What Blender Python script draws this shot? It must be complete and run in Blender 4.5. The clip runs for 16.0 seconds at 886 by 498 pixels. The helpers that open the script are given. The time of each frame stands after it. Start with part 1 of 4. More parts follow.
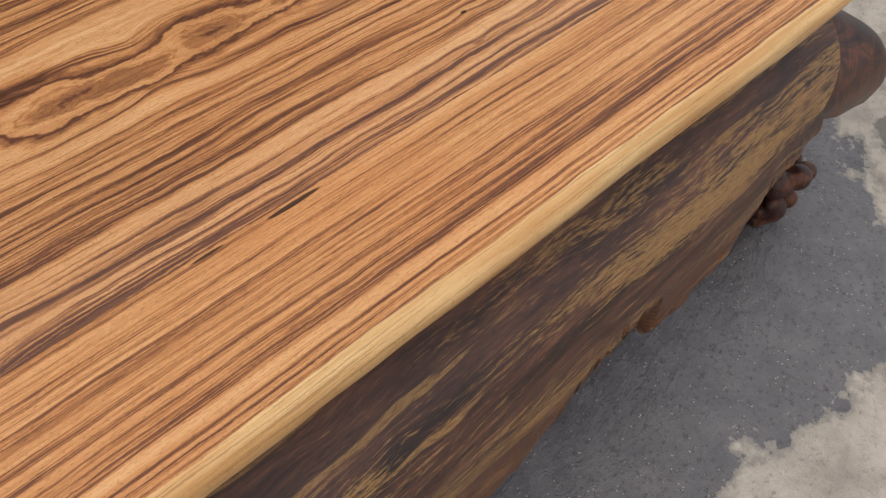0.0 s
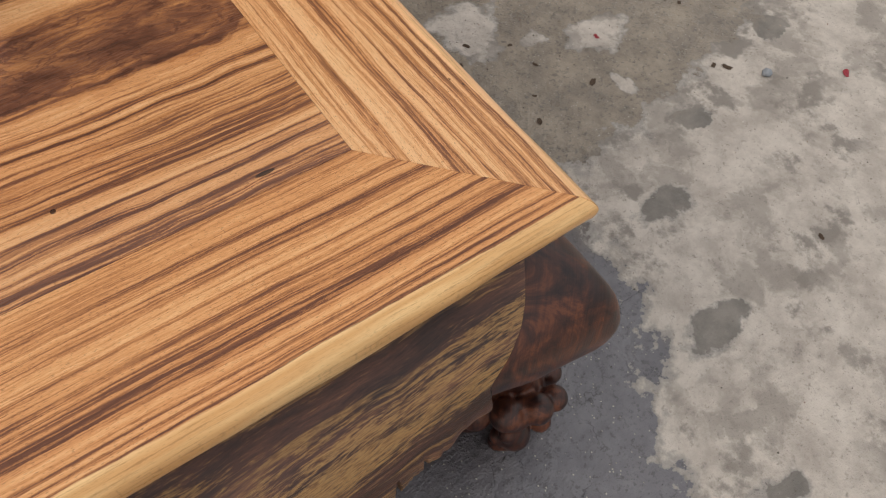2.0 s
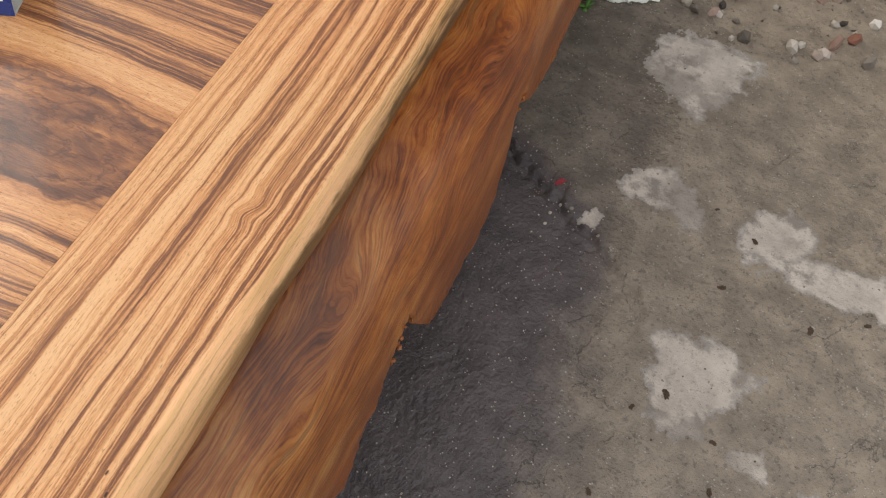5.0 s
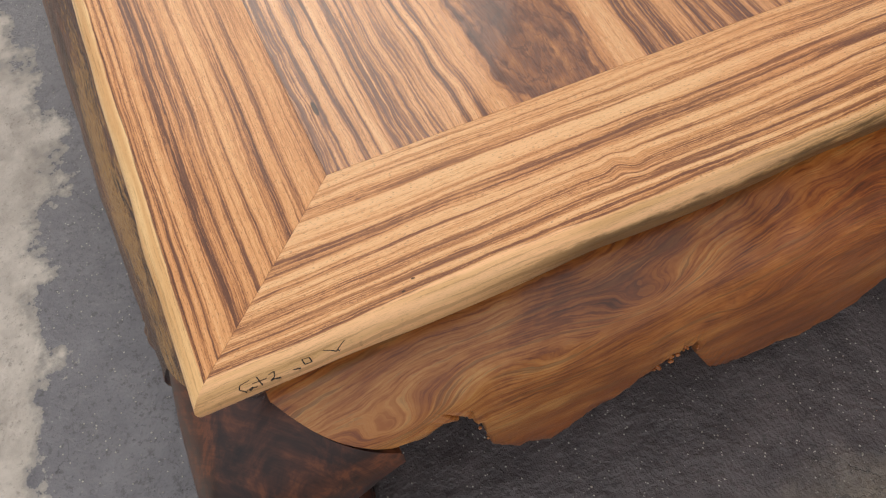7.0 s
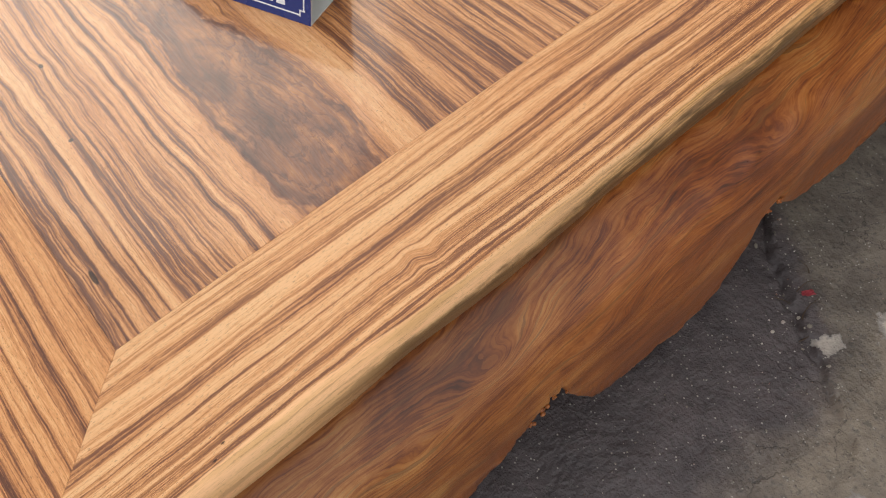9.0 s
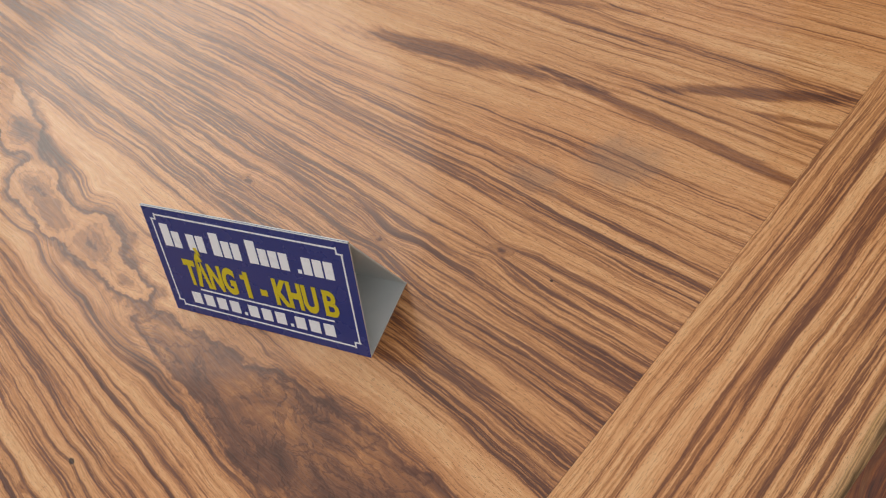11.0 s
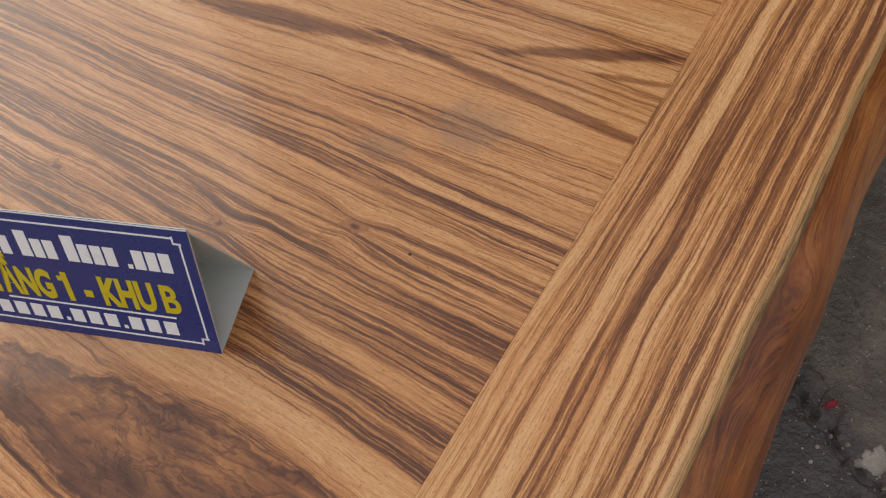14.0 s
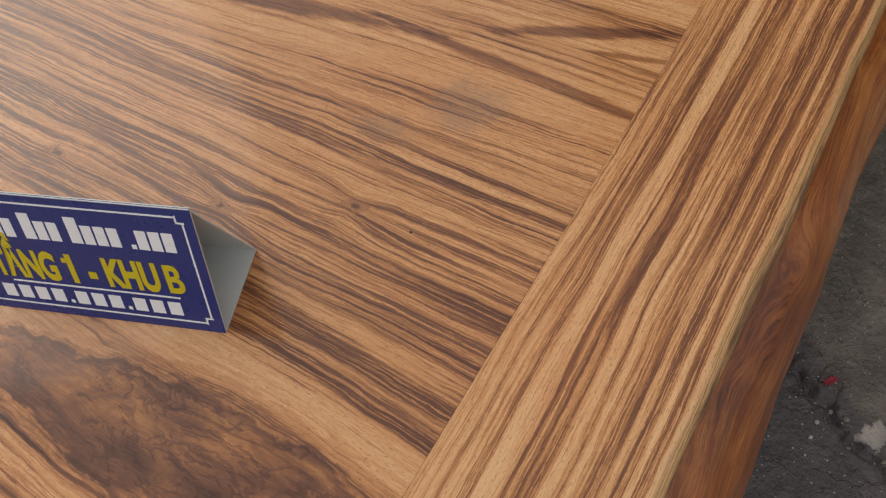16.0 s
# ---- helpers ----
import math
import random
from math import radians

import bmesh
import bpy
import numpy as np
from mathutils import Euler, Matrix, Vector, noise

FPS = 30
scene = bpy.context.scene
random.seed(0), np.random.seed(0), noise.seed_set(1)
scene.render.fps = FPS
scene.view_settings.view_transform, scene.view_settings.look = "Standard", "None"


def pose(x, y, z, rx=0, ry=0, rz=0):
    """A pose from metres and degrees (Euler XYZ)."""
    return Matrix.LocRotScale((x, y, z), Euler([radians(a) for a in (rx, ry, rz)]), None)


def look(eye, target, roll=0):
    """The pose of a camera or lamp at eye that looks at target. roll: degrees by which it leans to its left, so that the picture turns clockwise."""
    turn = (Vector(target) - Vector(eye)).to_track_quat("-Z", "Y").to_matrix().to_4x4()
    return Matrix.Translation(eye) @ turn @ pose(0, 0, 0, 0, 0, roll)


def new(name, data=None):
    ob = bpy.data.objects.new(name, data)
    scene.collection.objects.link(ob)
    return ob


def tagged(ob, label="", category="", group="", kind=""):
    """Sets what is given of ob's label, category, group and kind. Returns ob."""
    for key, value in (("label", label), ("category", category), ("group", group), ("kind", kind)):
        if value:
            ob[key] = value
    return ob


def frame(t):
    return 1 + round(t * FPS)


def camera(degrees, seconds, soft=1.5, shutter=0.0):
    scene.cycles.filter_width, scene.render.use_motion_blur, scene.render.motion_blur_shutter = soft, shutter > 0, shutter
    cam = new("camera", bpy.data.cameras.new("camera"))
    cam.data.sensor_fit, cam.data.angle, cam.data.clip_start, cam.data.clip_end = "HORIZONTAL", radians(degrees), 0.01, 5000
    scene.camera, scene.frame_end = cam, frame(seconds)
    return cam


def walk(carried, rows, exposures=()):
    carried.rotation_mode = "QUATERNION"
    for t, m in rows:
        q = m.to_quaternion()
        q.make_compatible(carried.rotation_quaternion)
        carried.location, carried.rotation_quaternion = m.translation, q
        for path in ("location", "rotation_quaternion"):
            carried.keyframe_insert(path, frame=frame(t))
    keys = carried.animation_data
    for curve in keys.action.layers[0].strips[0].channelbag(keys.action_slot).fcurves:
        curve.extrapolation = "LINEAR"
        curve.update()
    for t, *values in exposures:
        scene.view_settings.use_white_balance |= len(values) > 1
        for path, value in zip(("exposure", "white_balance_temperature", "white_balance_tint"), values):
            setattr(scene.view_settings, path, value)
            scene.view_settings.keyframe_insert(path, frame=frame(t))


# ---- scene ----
from mathutils.bvhtree import BVHTree

cam = camera(61.99, 16.0, soft=1.2)
PATH = [
    (0, (-1.0193, -0.2501, 1.0744), (-0.2394, 0.5589, -0.5801), 2.94),
    (0.5, (-0.8503, -0.2211, 1.0654), (-0.1154, 0.6018, -0.6028), -1.98),
    (1, (-0.6913, -0.1914, 1.0651), (0.1050, 0.5999, -0.5901), 1.43),
    (1.5, (-0.5656, -0.1963, 1.0578), (0.2187, 0.5476, -0.6248), 4.74),
    (2, (-0.3750, -0.2428, 1.0601), (0.3587, 0.5689, -0.6141), 7.94),
    (2.5, (-0.2397, -0.2130, 1.0447), (0.3700, 0.6915, -0.6317), 1.99),
    (3, (-0.0923, -0.1183, 1.0435), (0.5043, 0.7976, -0.6314), 8.07),
    (3.2, (-0.0579, -0.0953, 1.0373), (0.4722, 0.8479, -0.6448), 10.16),
    (5.3, (0.2403, 0.1724, 1.0366), (-0.3153, 1.0823, -0.6555), 6.32),
    (5.5, (0.2567, 0.1988, 1.0441), (-0.4802, 0.9749, -0.6455), 5.40),
    (6, (0.2712, 0.2205, 1.0606), (-0.7047, 0.5577, -0.6523), -8.59),
    (6.5, (0.2651, 0.1577, 1.0759), (-0.7237, 0.4071, -0.6446), -8.20),
    (7, (0.2648, 0.0812, 1.0699), (-0.6783, 0.4979, -0.6438), -1.54),
    (7.5, (0.2570, 0.0461, 1.0680), (-0.6390, 0.4841, -0.6656), 1.20),
    (8, (0.2473, 0.0591, 1.0677), (-0.6061, 0.5033, -0.6856), -1.79),
    (8.5, (0.2412, 0.1316, 1.0784), (-0.5740, 0.6016, -0.6864), -6.36),
    (9, (0.2559, 0.2334, 1.0864), (-0.6303, 0.8032, -0.6136), -9.02),
    (9.5, (0.2703, 0.2877, 1.0995), (-0.7372, 0.9164, -0.5098), -14.94),
    (10, (0.2265, 0.3314, 1.0995), (-0.9341, 0.9434, -0.4099), -22.91),
    (10.2, (0.1725, 0.3583, 1.1005), (-0.9822, 0.9862, -0.4069), -23.68),
    (12.3, (-0.0238, 0.4320, 1.0873), (-1.0032, 0.9735, -0.5704), -21.67),
    (12.5, (-0.0276, 0.4238, 1.0916), (-0.9668, 0.9936, -0.5798), -20.50),
    (13, (-0.0117, 0.4226, 1.0839), (-0.8317, 1.1477, -0.5900), -16.65),
    (13.5, (-0.0067, 0.4200, 1.0806), (-0.7650, 1.2081, -0.5938), -12.88),
    (14, (-0.0030, 0.4198, 1.0751), (-0.7519, 1.2120, -0.6016), -12.98),
    (14.5, (-0.0033, 0.4150, 1.0759), (-0.7537, 1.1964, -0.6053), -12.47),
    (15, (-0.0030, 0.4121, 1.0780), (-0.7536, 1.1816, -0.6086), -13.07),
    (15.5, (-0.0030, 0.4046, 1.0736), (-0.7475, 1.1858, -0.6103), -12.46),
    (16, (0.0027, 0.4060, 1.0721), (-0.7354, 1.1870, -0.6147), -13.90),
]
walk(cam, [(t, look(eye, target, roll)) for t, eye, target, roll in PATH],
     exposures=[(0, 0.02), (1.0, 0.09), (2.0, 0.02), (3.2, -0.06), (5.3, 0.25), (6.5, 0.13), (8.0, 0.13), (9.0, 0.17), (10.2, -0.08), (12.3, -0.42), (16, -0.40)])

# ---------------------------------------------------------------- light
SUN_EL, SUN_AZ = 38.0, 282.0
world = bpy.data.worlds.new("overcast_sky")
scene.world = world
world.use_nodes = True
wn = world.node_tree
sky = wn.nodes.new("ShaderNodeTexSky")
sky.sky_type, sky.sun_disc = "NISHITA", False
sky.sun_elevation, sky.sun_rotation = radians(SUN_EL), radians(SUN_AZ)
sky.air_density, sky.dust_density, sky.ozone_density = 1.0, 5.0, 1.0
haze = wn.nodes.new("ShaderNodeMix")  # a cloud layer evens the sky out
haze.data_type = "RGBA"
haze.inputs[0].default_value = 0.78
up = wn.nodes.new("ShaderNodeSeparateXYZ")
wn.links.new(wn.nodes.new("ShaderNodeTexCoord").outputs["Generated"], up.inputs[0])
vault = wn.nodes.new("ShaderNodeMapRange")  # an overcast vault is brighter overhead than at the horizon
for key, value in (("From Min", 0.0), ("From Max", 1.0), ("To Min", 0.68), ("To Max", 1.17)):
    vault.inputs[key].default_value = value
wn.links.new(up.outputs[2], vault.inputs[0])
cloud_light = wn.nodes.new("ShaderNodeVectorMath")
cloud_light.operation = "SCALE"
cloud_light.inputs[0].default_value = (8.5, 8.3, 8.1)
wn.links.new(vault.outputs[0], cloud_light.inputs["Scale"])
wn.links.new(cloud_light.outputs[0], haze.inputs[7])
wn.links.new(sky.outputs[0], haze.inputs[6])
wn.links.new(haze.outputs[2], wn.nodes["Background"].inputs[0])
wn.nodes["Background"].inputs[1].default_value = 0.12
sun = new("sun", bpy.data.lights.new("sun", "SUN"))
sun.data.energy, sun.data.angle, sun.data.color = 0.5, radians(30), (1.0, 0.95, 0.88)
sun.matrix_world = look((5 * math.sin(radians(SUN_AZ)), 5 * math.cos(radians(SUN_AZ)), 5 * math.tan(radians(SUN_EL))), (0, 0, 0))


# ---------------------------------------------------------------- material tools
class Nodes:
    """Short names for building a node tree."""

    def __init__(self, name):
        self.mat = bpy.data.materials.new(name)
        self.mat.use_nodes = True
        self.tree = self.mat.node_tree
        self.bsdf = self.tree.nodes["Principled BSDF"]
        self.coord = self.tree.nodes.new("ShaderNodeTexCoord").outputs["Object"]

    def put(self, socket, value):
        if isinstance(value, bpy.types.NodeSocket):
            self.tree.links.new(value, socket)
        elif isinstance(value, tuple) and len(value) == 3 and socket.type == "RGBA":
            socket.default_value = (*value, 1)
        else:
            socket.default_value = value

    def set(self, key, value):
        self.put(self.bsdf.inputs[key], value)

    def m(self, op, a, b=0.0, c=0.0, clamp=False):
        n = self.tree.nodes.new("ShaderNodeMath")
        n.operation, n.use_clamp = op, clamp
        for i, v in enumerate((a, b, c)):
            self.put(n.inputs[i], v)
        return n.outputs[0]

    def add(self, *vals):
        out = vals[0]
        for v in vals[1:]:
            out = self.m("ADD", out, v)
        return out

    def mul(self, a, b):
        return self.m("MULTIPLY", a, b)

    def sep(self, v):
        n = self.tree.nodes.new("ShaderNodeSeparateXYZ")
        self.put(n.inputs[0], v)
        return n.outputs

    def vec(self, x, y, z=0.0):
        n = self.tree.nodes.new("ShaderNodeCombineXYZ")
        for i, v in enumerate((x, y, z)):
            self.put(n.inputs[i], v)
        return n.outputs[0]

    def noise(self, v, scale, detail=3.0, rough=0.5, distort=0.0):
        n = self.tree.nodes.new("ShaderNodeTexNoise")
        for k, x in (("Vector", v), ("Scale", scale), ("Detail", detail), ("Roughness", rough), ("Distortion", distort)):
            self.put(n.inputs[k], x)
        return n.outputs[0]

    def voronoi(self, v, scale, feature="F1"):
        n = self.tree.nodes.new("ShaderNodeTexVoronoi")
        n.feature = feature
        self.put(n.inputs["Vector"], v)
        self.put(n.inputs["Scale"], scale)
        return n.outputs

    def span(self, v, a, b, lo=0.0, hi=1.0, smooth=True):
        n = self.tree.nodes.new("ShaderNodeMapRange")
        n.interpolation_type = "SMOOTHSTEP" if smooth else "LINEAR"
        for i, x in enumerate((v, a, b, lo, hi)):
            self.put(n.inputs[i], x)
        return n.outputs[0]

    def mix(self, f, a, b, kind="MIX"):
        n = self.tree.nodes.new("ShaderNodeMix")
        n.data_type, n.blend_type = "RGBA", kind
        self.put(n.inputs[0], f)
        self.put(n.inputs[6], a)
        self.put(n.inputs[7], b)
        return n.outputs[2]

    def ramp(self, v, stops):
        n = self.tree.nodes.new("ShaderNodeValToRGB")
        e = n.color_ramp.elements
        while len(e) < len(stops):
            e.new(0.5)
        for el, (p, c) in zip(e, stops):
            el.position, el.color = p, (*c, 1)
        self.put(n.inputs[0], v)
        return n.outputs[0]

    def bump(self, h, strength, distance):
        n = self.tree.nodes.new("ShaderNodeBump")
        for k, x in (("Height", h), ("Strength", strength), ("Distance", distance)):
            self.put(n.inputs[k], x)
        self.put(self.bsdf.inputs["Normal"], n.outputs[0])

    def bell(self, a, c, a0, c0, ra, rc, power=1.0):
        """exp(-((a-a0)/ra)^2 - ((c-c0)/rc)^2)"""
        u = self.m("POWER", self.m("DIVIDE", self.m("SUBTRACT", a, a0), ra), 2.0)
        v = self.m("POWER", self.m("DIVIDE", self.m("SUBTRACT", c, c0), rc), 2.0)
        return self.m("EXPONENT", self.mul(self.m("ADD", u, v), -power))


def hexrgb(h):
    """Linear colour from an sRGB hex string."""
    out = []
    for i in (0, 2, 4):
        s = int(h[i:i + 2], 16) / 255
        out.append(s / 12.92 if s <= 0.04045 else ((s + 0.055) / 1.055) ** 2.4)
    return tuple(out)


# how thickly each kind of ring is filled with dark lines, from 0 (none) to 1 (solid)
PALE, FAWN, HONEY, ORANGE, TAN, ROSE, SOFT, BROWN, UMBER, LINE, DARK = 0.14, 0.26, 0.30, 0.32, 0.40, 0.42, 0.58, 0.66, 0.72, 0.74, 0.80
WOOD_TONES = [(0.0, hexrgb("eabc8a")), (0.16, hexrgb("d69d69")), (0.32, hexrgb("bc8252")), (0.48, hexrgb("966441")), (0.64, hexrgb("764c37")), (0.80, hexrgb("5f3b2a")), (1.0, hexrgb("482b1f"))]
SAP, OLIVE = hexrgb("f6c390"), hexrgb("d8ab74")


def wood(name, along, rings, lo, hi, smears=(), bells=(), waves=((1.2, 7.0, 0.012), (5.0, 30.0, 0.003)), lines=1.0, gloss=0.30, coat=0.15, upper=None, sway=None, burls=(), streaks=(), eyes=(), spots=(), sap=None, sap_tone=SAP, tint=0.0, moss=None, stripe=170.0, firm=1.0, ground=0.07, ripen=None):
    """Striped heartwood. along: the axis of the grain, x or y; across it the rings give the darkness from lo to hi.
    waves: how the grain wanders; sway: where it swings more; bells: where it is pushed aside; burls, streaks: brown clouds; eyes: knots with rings; spots: dark slits; sap: where the sapwood edge lies; ripen: where along the board the rings grow denser."""
    k = Nodes(name)
    x, y, z = k.sep(k.coord)
    a, c = (x, y) if along == "x" else (y, x)
    f = k.m("ADD", c, k.mul(k.m("SUBTRACT", z, TOP), -0.45 if along == "y" else 0.45))
    for i, (sa, sc, amp) in enumerate(waves):
        n = k.noise(k.vec(k.mul(a, sa), k.mul(c, sc), 3.7 * i + 1), 1.0, 2.0)
        f = k.m("ADD", f, k.mul(k.m("SUBTRACT", n, 0.5), 2 * amp))
    if sway:
        c0, rc, sa, amp = sway
        n = k.noise(k.vec(k.mul(a, sa), k.mul(c, 7.0), 11.0), 1.0, 2.0, 0.5)
        near = k.m("EXPONENT", k.mul(k.m("POWER", k.m("DIVIDE", k.m("SUBTRACT", c, c0), rc), 2.0), -1.0))
        f = k.m("ADD", f, k.mul(k.mul(k.m("SUBTRACT", n, 0.5), near), 2 * amp))
    for a0, c0, ra, rc, amp in bells:
        f = k.m("ADD", f, k.mul(k.bell(a, c, a0, c0, ra, rc), amp))
    grey = lambda rows: [(q, (v, v, v)) for q, v in rows]
    d = k.sep(k.ramp(k.m("DIVIDE", k.m("SUBTRACT", f, lo), hi - lo), grey(rings)))[0]
    if upper:
        d2 = k.sep(k.ramp(k.m("DIVIDE", k.m("SUBTRACT", f, hi), upper[1] - hi), grey(upper[0])))[0]
        d = k.m("ADD", d, k.mul(k.span(f, hi - 0.001, hi + 0.001), k.m("SUBTRACT", d2, d)))
    if ripen:
        d = k.m("ADD", d, k.span(a, ripen[0], ripen[1], 0.0, ripen[2]))
    # fibres fray the edges of every line
    rag = k.noise(k.vec(k.mul(a, 46.0), k.mul(f, 640.0), 9.0), 1.0, 5.0, 0.75)
    g = k.m("ADD", f, k.mul(k.m("SUBTRACT", rag, 0.5), 0.0046))
    broad = k.noise(k.vec(k.mul(a, 1.3), k.mul(f, 34.0), 4.0), 1.0, 2.0)
    mid = k.noise(k.vec(k.mul(a, 2.4), k.mul(g, stripe), 2.0), 1.0, 2.0, 0.5)
    fine = k.noise(k.vec(k.mul(a, 6.0), k.mul(g, stripe * 3.0), 7.0), 1.0, 2.0, 0.55)
    hair = k.noise(k.vec(k.mul(a, 60.0), k.mul(f, 1500.0), 5.0), 1.0, 2.0, 0.6)
    fill = k.m("SUBTRACT", k.m("ADD", d, k.mul(k.m("SUBTRACT", broad, 0.5), 0.9 * lines)), 0.5)
    thick = k.span(k.add(mid, k.mul(fill, 0.50 * firm)), 0.455, 0.59)
    thin = k.span(k.add(fine, k.mul(fill, 0.30)), 0.47, 0.60)
    deep = k.span(k.noise(k.vec(k.mul(a, 3.0), k.mul(f, 90.0), 6.0), 1.0, 2.0), 0.3, 0.7, 0.45, 1.0)
    grain = k.add(k.mul(k.mul(thick, deep), 0.31 * firm), k.mul(thin, 0.21), k.mul(k.m("SUBTRACT", hair, 0.5), 0.40), k.mul(k.m("SUBTRACT", rag, 0.5), 0.28), k.mul(k.m("SUBTRACT", mid, 0.5), 0.30))
    grain = k.m("SUBTRACT", grain, k.mul(k.mul(thick, k.span(fine, 0.50, 0.40)), 0.18))
    d = k.add(ground, k.mul(d, 0.26), k.mul(k.m("SUBTRACT", broad, 0.5), 0.30))
    body = d
    for lobes, shells, still, rough in burls:
        # clouds made of lobes, with nested dark rings round them
        wa = k.m("ADD", a, k.mul(k.m("SUBTRACT", k.noise(k.vec(k.mul(a, 10.0), k.mul(c, 22.0), 5.0), 1.0, 4.0, 0.6), 0.5), 0.13))
        wc = k.m("ADD", c, k.mul(k.m("SUBTRACT", k.noise(k.vec(k.mul(a, 12.0), k.mul(c, 20.0), 15.0), 1.0, 4.0, 0.6), 0.5), 0.050))
        v = k.add(*[k.bell(wa, wc, *lobe) for lobe in lobes])
        fray = k.noise(k.vec(k.mul(a, 34.0), k.mul(f, 170.0), 3.0), 1.0, 4.0, 0.65)
        cloud = k.noise(k.vec(k.mul(a, 11.0), k.mul(c, 26.0), 9.0), 1.0, 5.0, 0.6, 0.8)
        v = k.m("ADD", v, k.mul(k.m("SUBTRACT", fray, 0.5), 0.20))
        swirl = k.noise(k.vec(k.mul(wa, 13.0), k.mul(wc, 30.0), 19.0), 1.0, 5.0, 0.6, 1.2)
        vein = k.span(k.m("ABSOLUTE", k.m("SUBTRACT", swirl, 0.5)), 0.035, 0.006)
        tone = k.add(k.sep(k.ramp(v, grey(shells)))[0], k.mul(k.m("SUBTRACT", fray, 0.5), 0.24), k.mul(k.mul(k.m("SUBTRACT", cloud, 0.5), k.span(v, 0.25, 0.7)), 1.25 * rough), k.mul(k.mul(vein, k.span(v, 0.3, 0.6)), 0.16 * rough))
        inside = k.span(v, 0.14, 0.26, 0.0, 0.55)
        inside = k.m("MAXIMUM", inside, k.span(v, 0.30, 0.44))
        body = k.m("ADD", body, k.mul(inside, k.m("SUBTRACT", tone, body)))
        grain = k.mul(grain, k.m("SUBTRACT", 1.0, k.mul(inside, still)))
    d = k.m("ADD", body, grain)
    for a0, c0, ra, rc, amount, tilt in streaks:
        b = k.bell(a, k.m("SUBTRACT", c, k.mul(k.m("SUBTRACT", a, a0), tilt)), a0, c0, ra, rc)
        n = k.noise(k.vec(k.mul(a, 9.0), k.mul(f, 85.0), 5.0), 1.0, 6.0, 0.68)
        d = k.m("ADD", d, k.mul(k.span(k.m("ADD", b, k.mul(k.m("SUBTRACT", n, 0.5), 1.7)), 0.26, 0.80), 0.42 * amount))
    for a0, c0, ra, rc in eyes:
        u = k.m("POWER", k.m("DIVIDE", k.m("SUBTRACT", a, a0), ra), 2.0)
        w = k.m("POWER", k.m("DIVIDE", k.m("SUBTRACT", c, c0), rc), 2.0)
        n = k.noise(k.vec(k.mul(a, 60.0), k.mul(c, 120.0), 2.0), 1.0, 4.0, 0.65)
        r = k.m("ADD", k.m("SQRT", k.m("ADD", u, w)), k.mul(k.m("SUBTRACT", n, 0.5), 2.2))
        ring = k.sep(k.ramp(k.mul(r, 0.5), grey([(0.0, 0.86), (0.10, 0.74), (0.20, 0.44), (0.30, 0.40), (0.36, 0.58), (0.42, 0.40), (0.5, 0.34)])))[0]
        d = k.m("ADD", d, k.mul(k.mul(k.span(r, 1.1, 0.5), 0.85), k.m("SUBTRACT", ring, d)))
    base = k.ramp(d, WOOD_TONES)
    if sap:
        start, end = sap
        n = k.noise(k.vec(k.mul(a, 4.0), k.mul(f, 60.0), 6.0), 1.0, 3.0)
        limb = k.m("ADD", f, k.mul(k.m("SUBTRACT", k.noise(k.vec(k.mul(a, 6.0), 3.0, 2.0), 1.0, 2.0), 0.5), 0.014))
        limb = k.m("ADD", limb, k.mul(k.m("SUBTRACT", rag, 0.5), 0.003))
        if moss:
            limb = k.m("SUBTRACT", limb, k.span(a, moss - 0.2, moss + 0.15, 0.0, 0.008))
        edge = k.mix(k.mul(k.span(n, 0.36, 0.62), k.span(f, start, end + 2 * (end - start))), sap_tone, OLIVE)
        edge = k.mix(k.mul(k.m("MAXIMUM", k.span(fine, 0.58, 0.64), k.span(mid, 0.58, 0.64)), 0.38), edge, hexrgb("86592f"))
        edge = k.mix(k.mul(k.span(hair, 0.5, 0.7), 0.30), edge, hexrgb("a5753f"))
        if moss:
            # further along the sapwood turns olive yellow, streaked with black mould from below
            old = k.span(k.m("ADD", a, k.mul(k.m("SUBTRACT", n, 0.5), 0.4)), moss - 0.18, moss + 0.12)
            edge = k.mix(k.mul(old, 0.6), edge, k.mix(k.m("MAXIMUM", k.span(fine, 0.44, 0.54), k.span(mid, 0.50, 0.58)), hexrgb("d2a468"), hexrgb("825c36")))
            stain = k.noise(k.vec(k.mul(a, 11.0), k.mul(f, 70.0), 4.0), 1.0, 5.0, 0.65)
            low = k.span(k.m("ADD", f, k.mul(k.m("SUBTRACT", stain, 0.5), 0.05)), 0.010, 0.019)
            edge = k.mix(k.mul(k.mul(low, k.span(a, 0.20, 0.36)), 0.75), edge, hexrgb("4c3a22"))
        rim = k.span(limb, start, end)
        base = k.mix(rim, base, edge)
    for a0, c0, ra, rc in spots:
        n = k.noise(k.vec(k.mul(a, 60.0), k.mul(c, 200.0), 2.0), 1.0, 3.0)
        b = k.m("ADD", k.bell(a, c, a0, c0, ra, rc), k.mul(k.m("SUBTRACT", n, 0.5), 0.5))
        base = k.mix(k.mul(k.span(b, 0.40, 0.60), 0.9), base, hexrgb("24140b"))
    pores = k.noise(k.vec(k.mul(a, 240.0), k.mul(c, 1500.0), 1.0), 1.0, 1.0)
    base = k.mix(k.mul(k.mul(k.span(pores, 0.62, 0.70), 0.6), k.m("SUBTRACT", 1.0, k.mul(rim, 0.7)) if sap else 1.0), base, hexrgb("5a3419"))
    cloud = k.noise(k.coord, 5.0, 3.0)
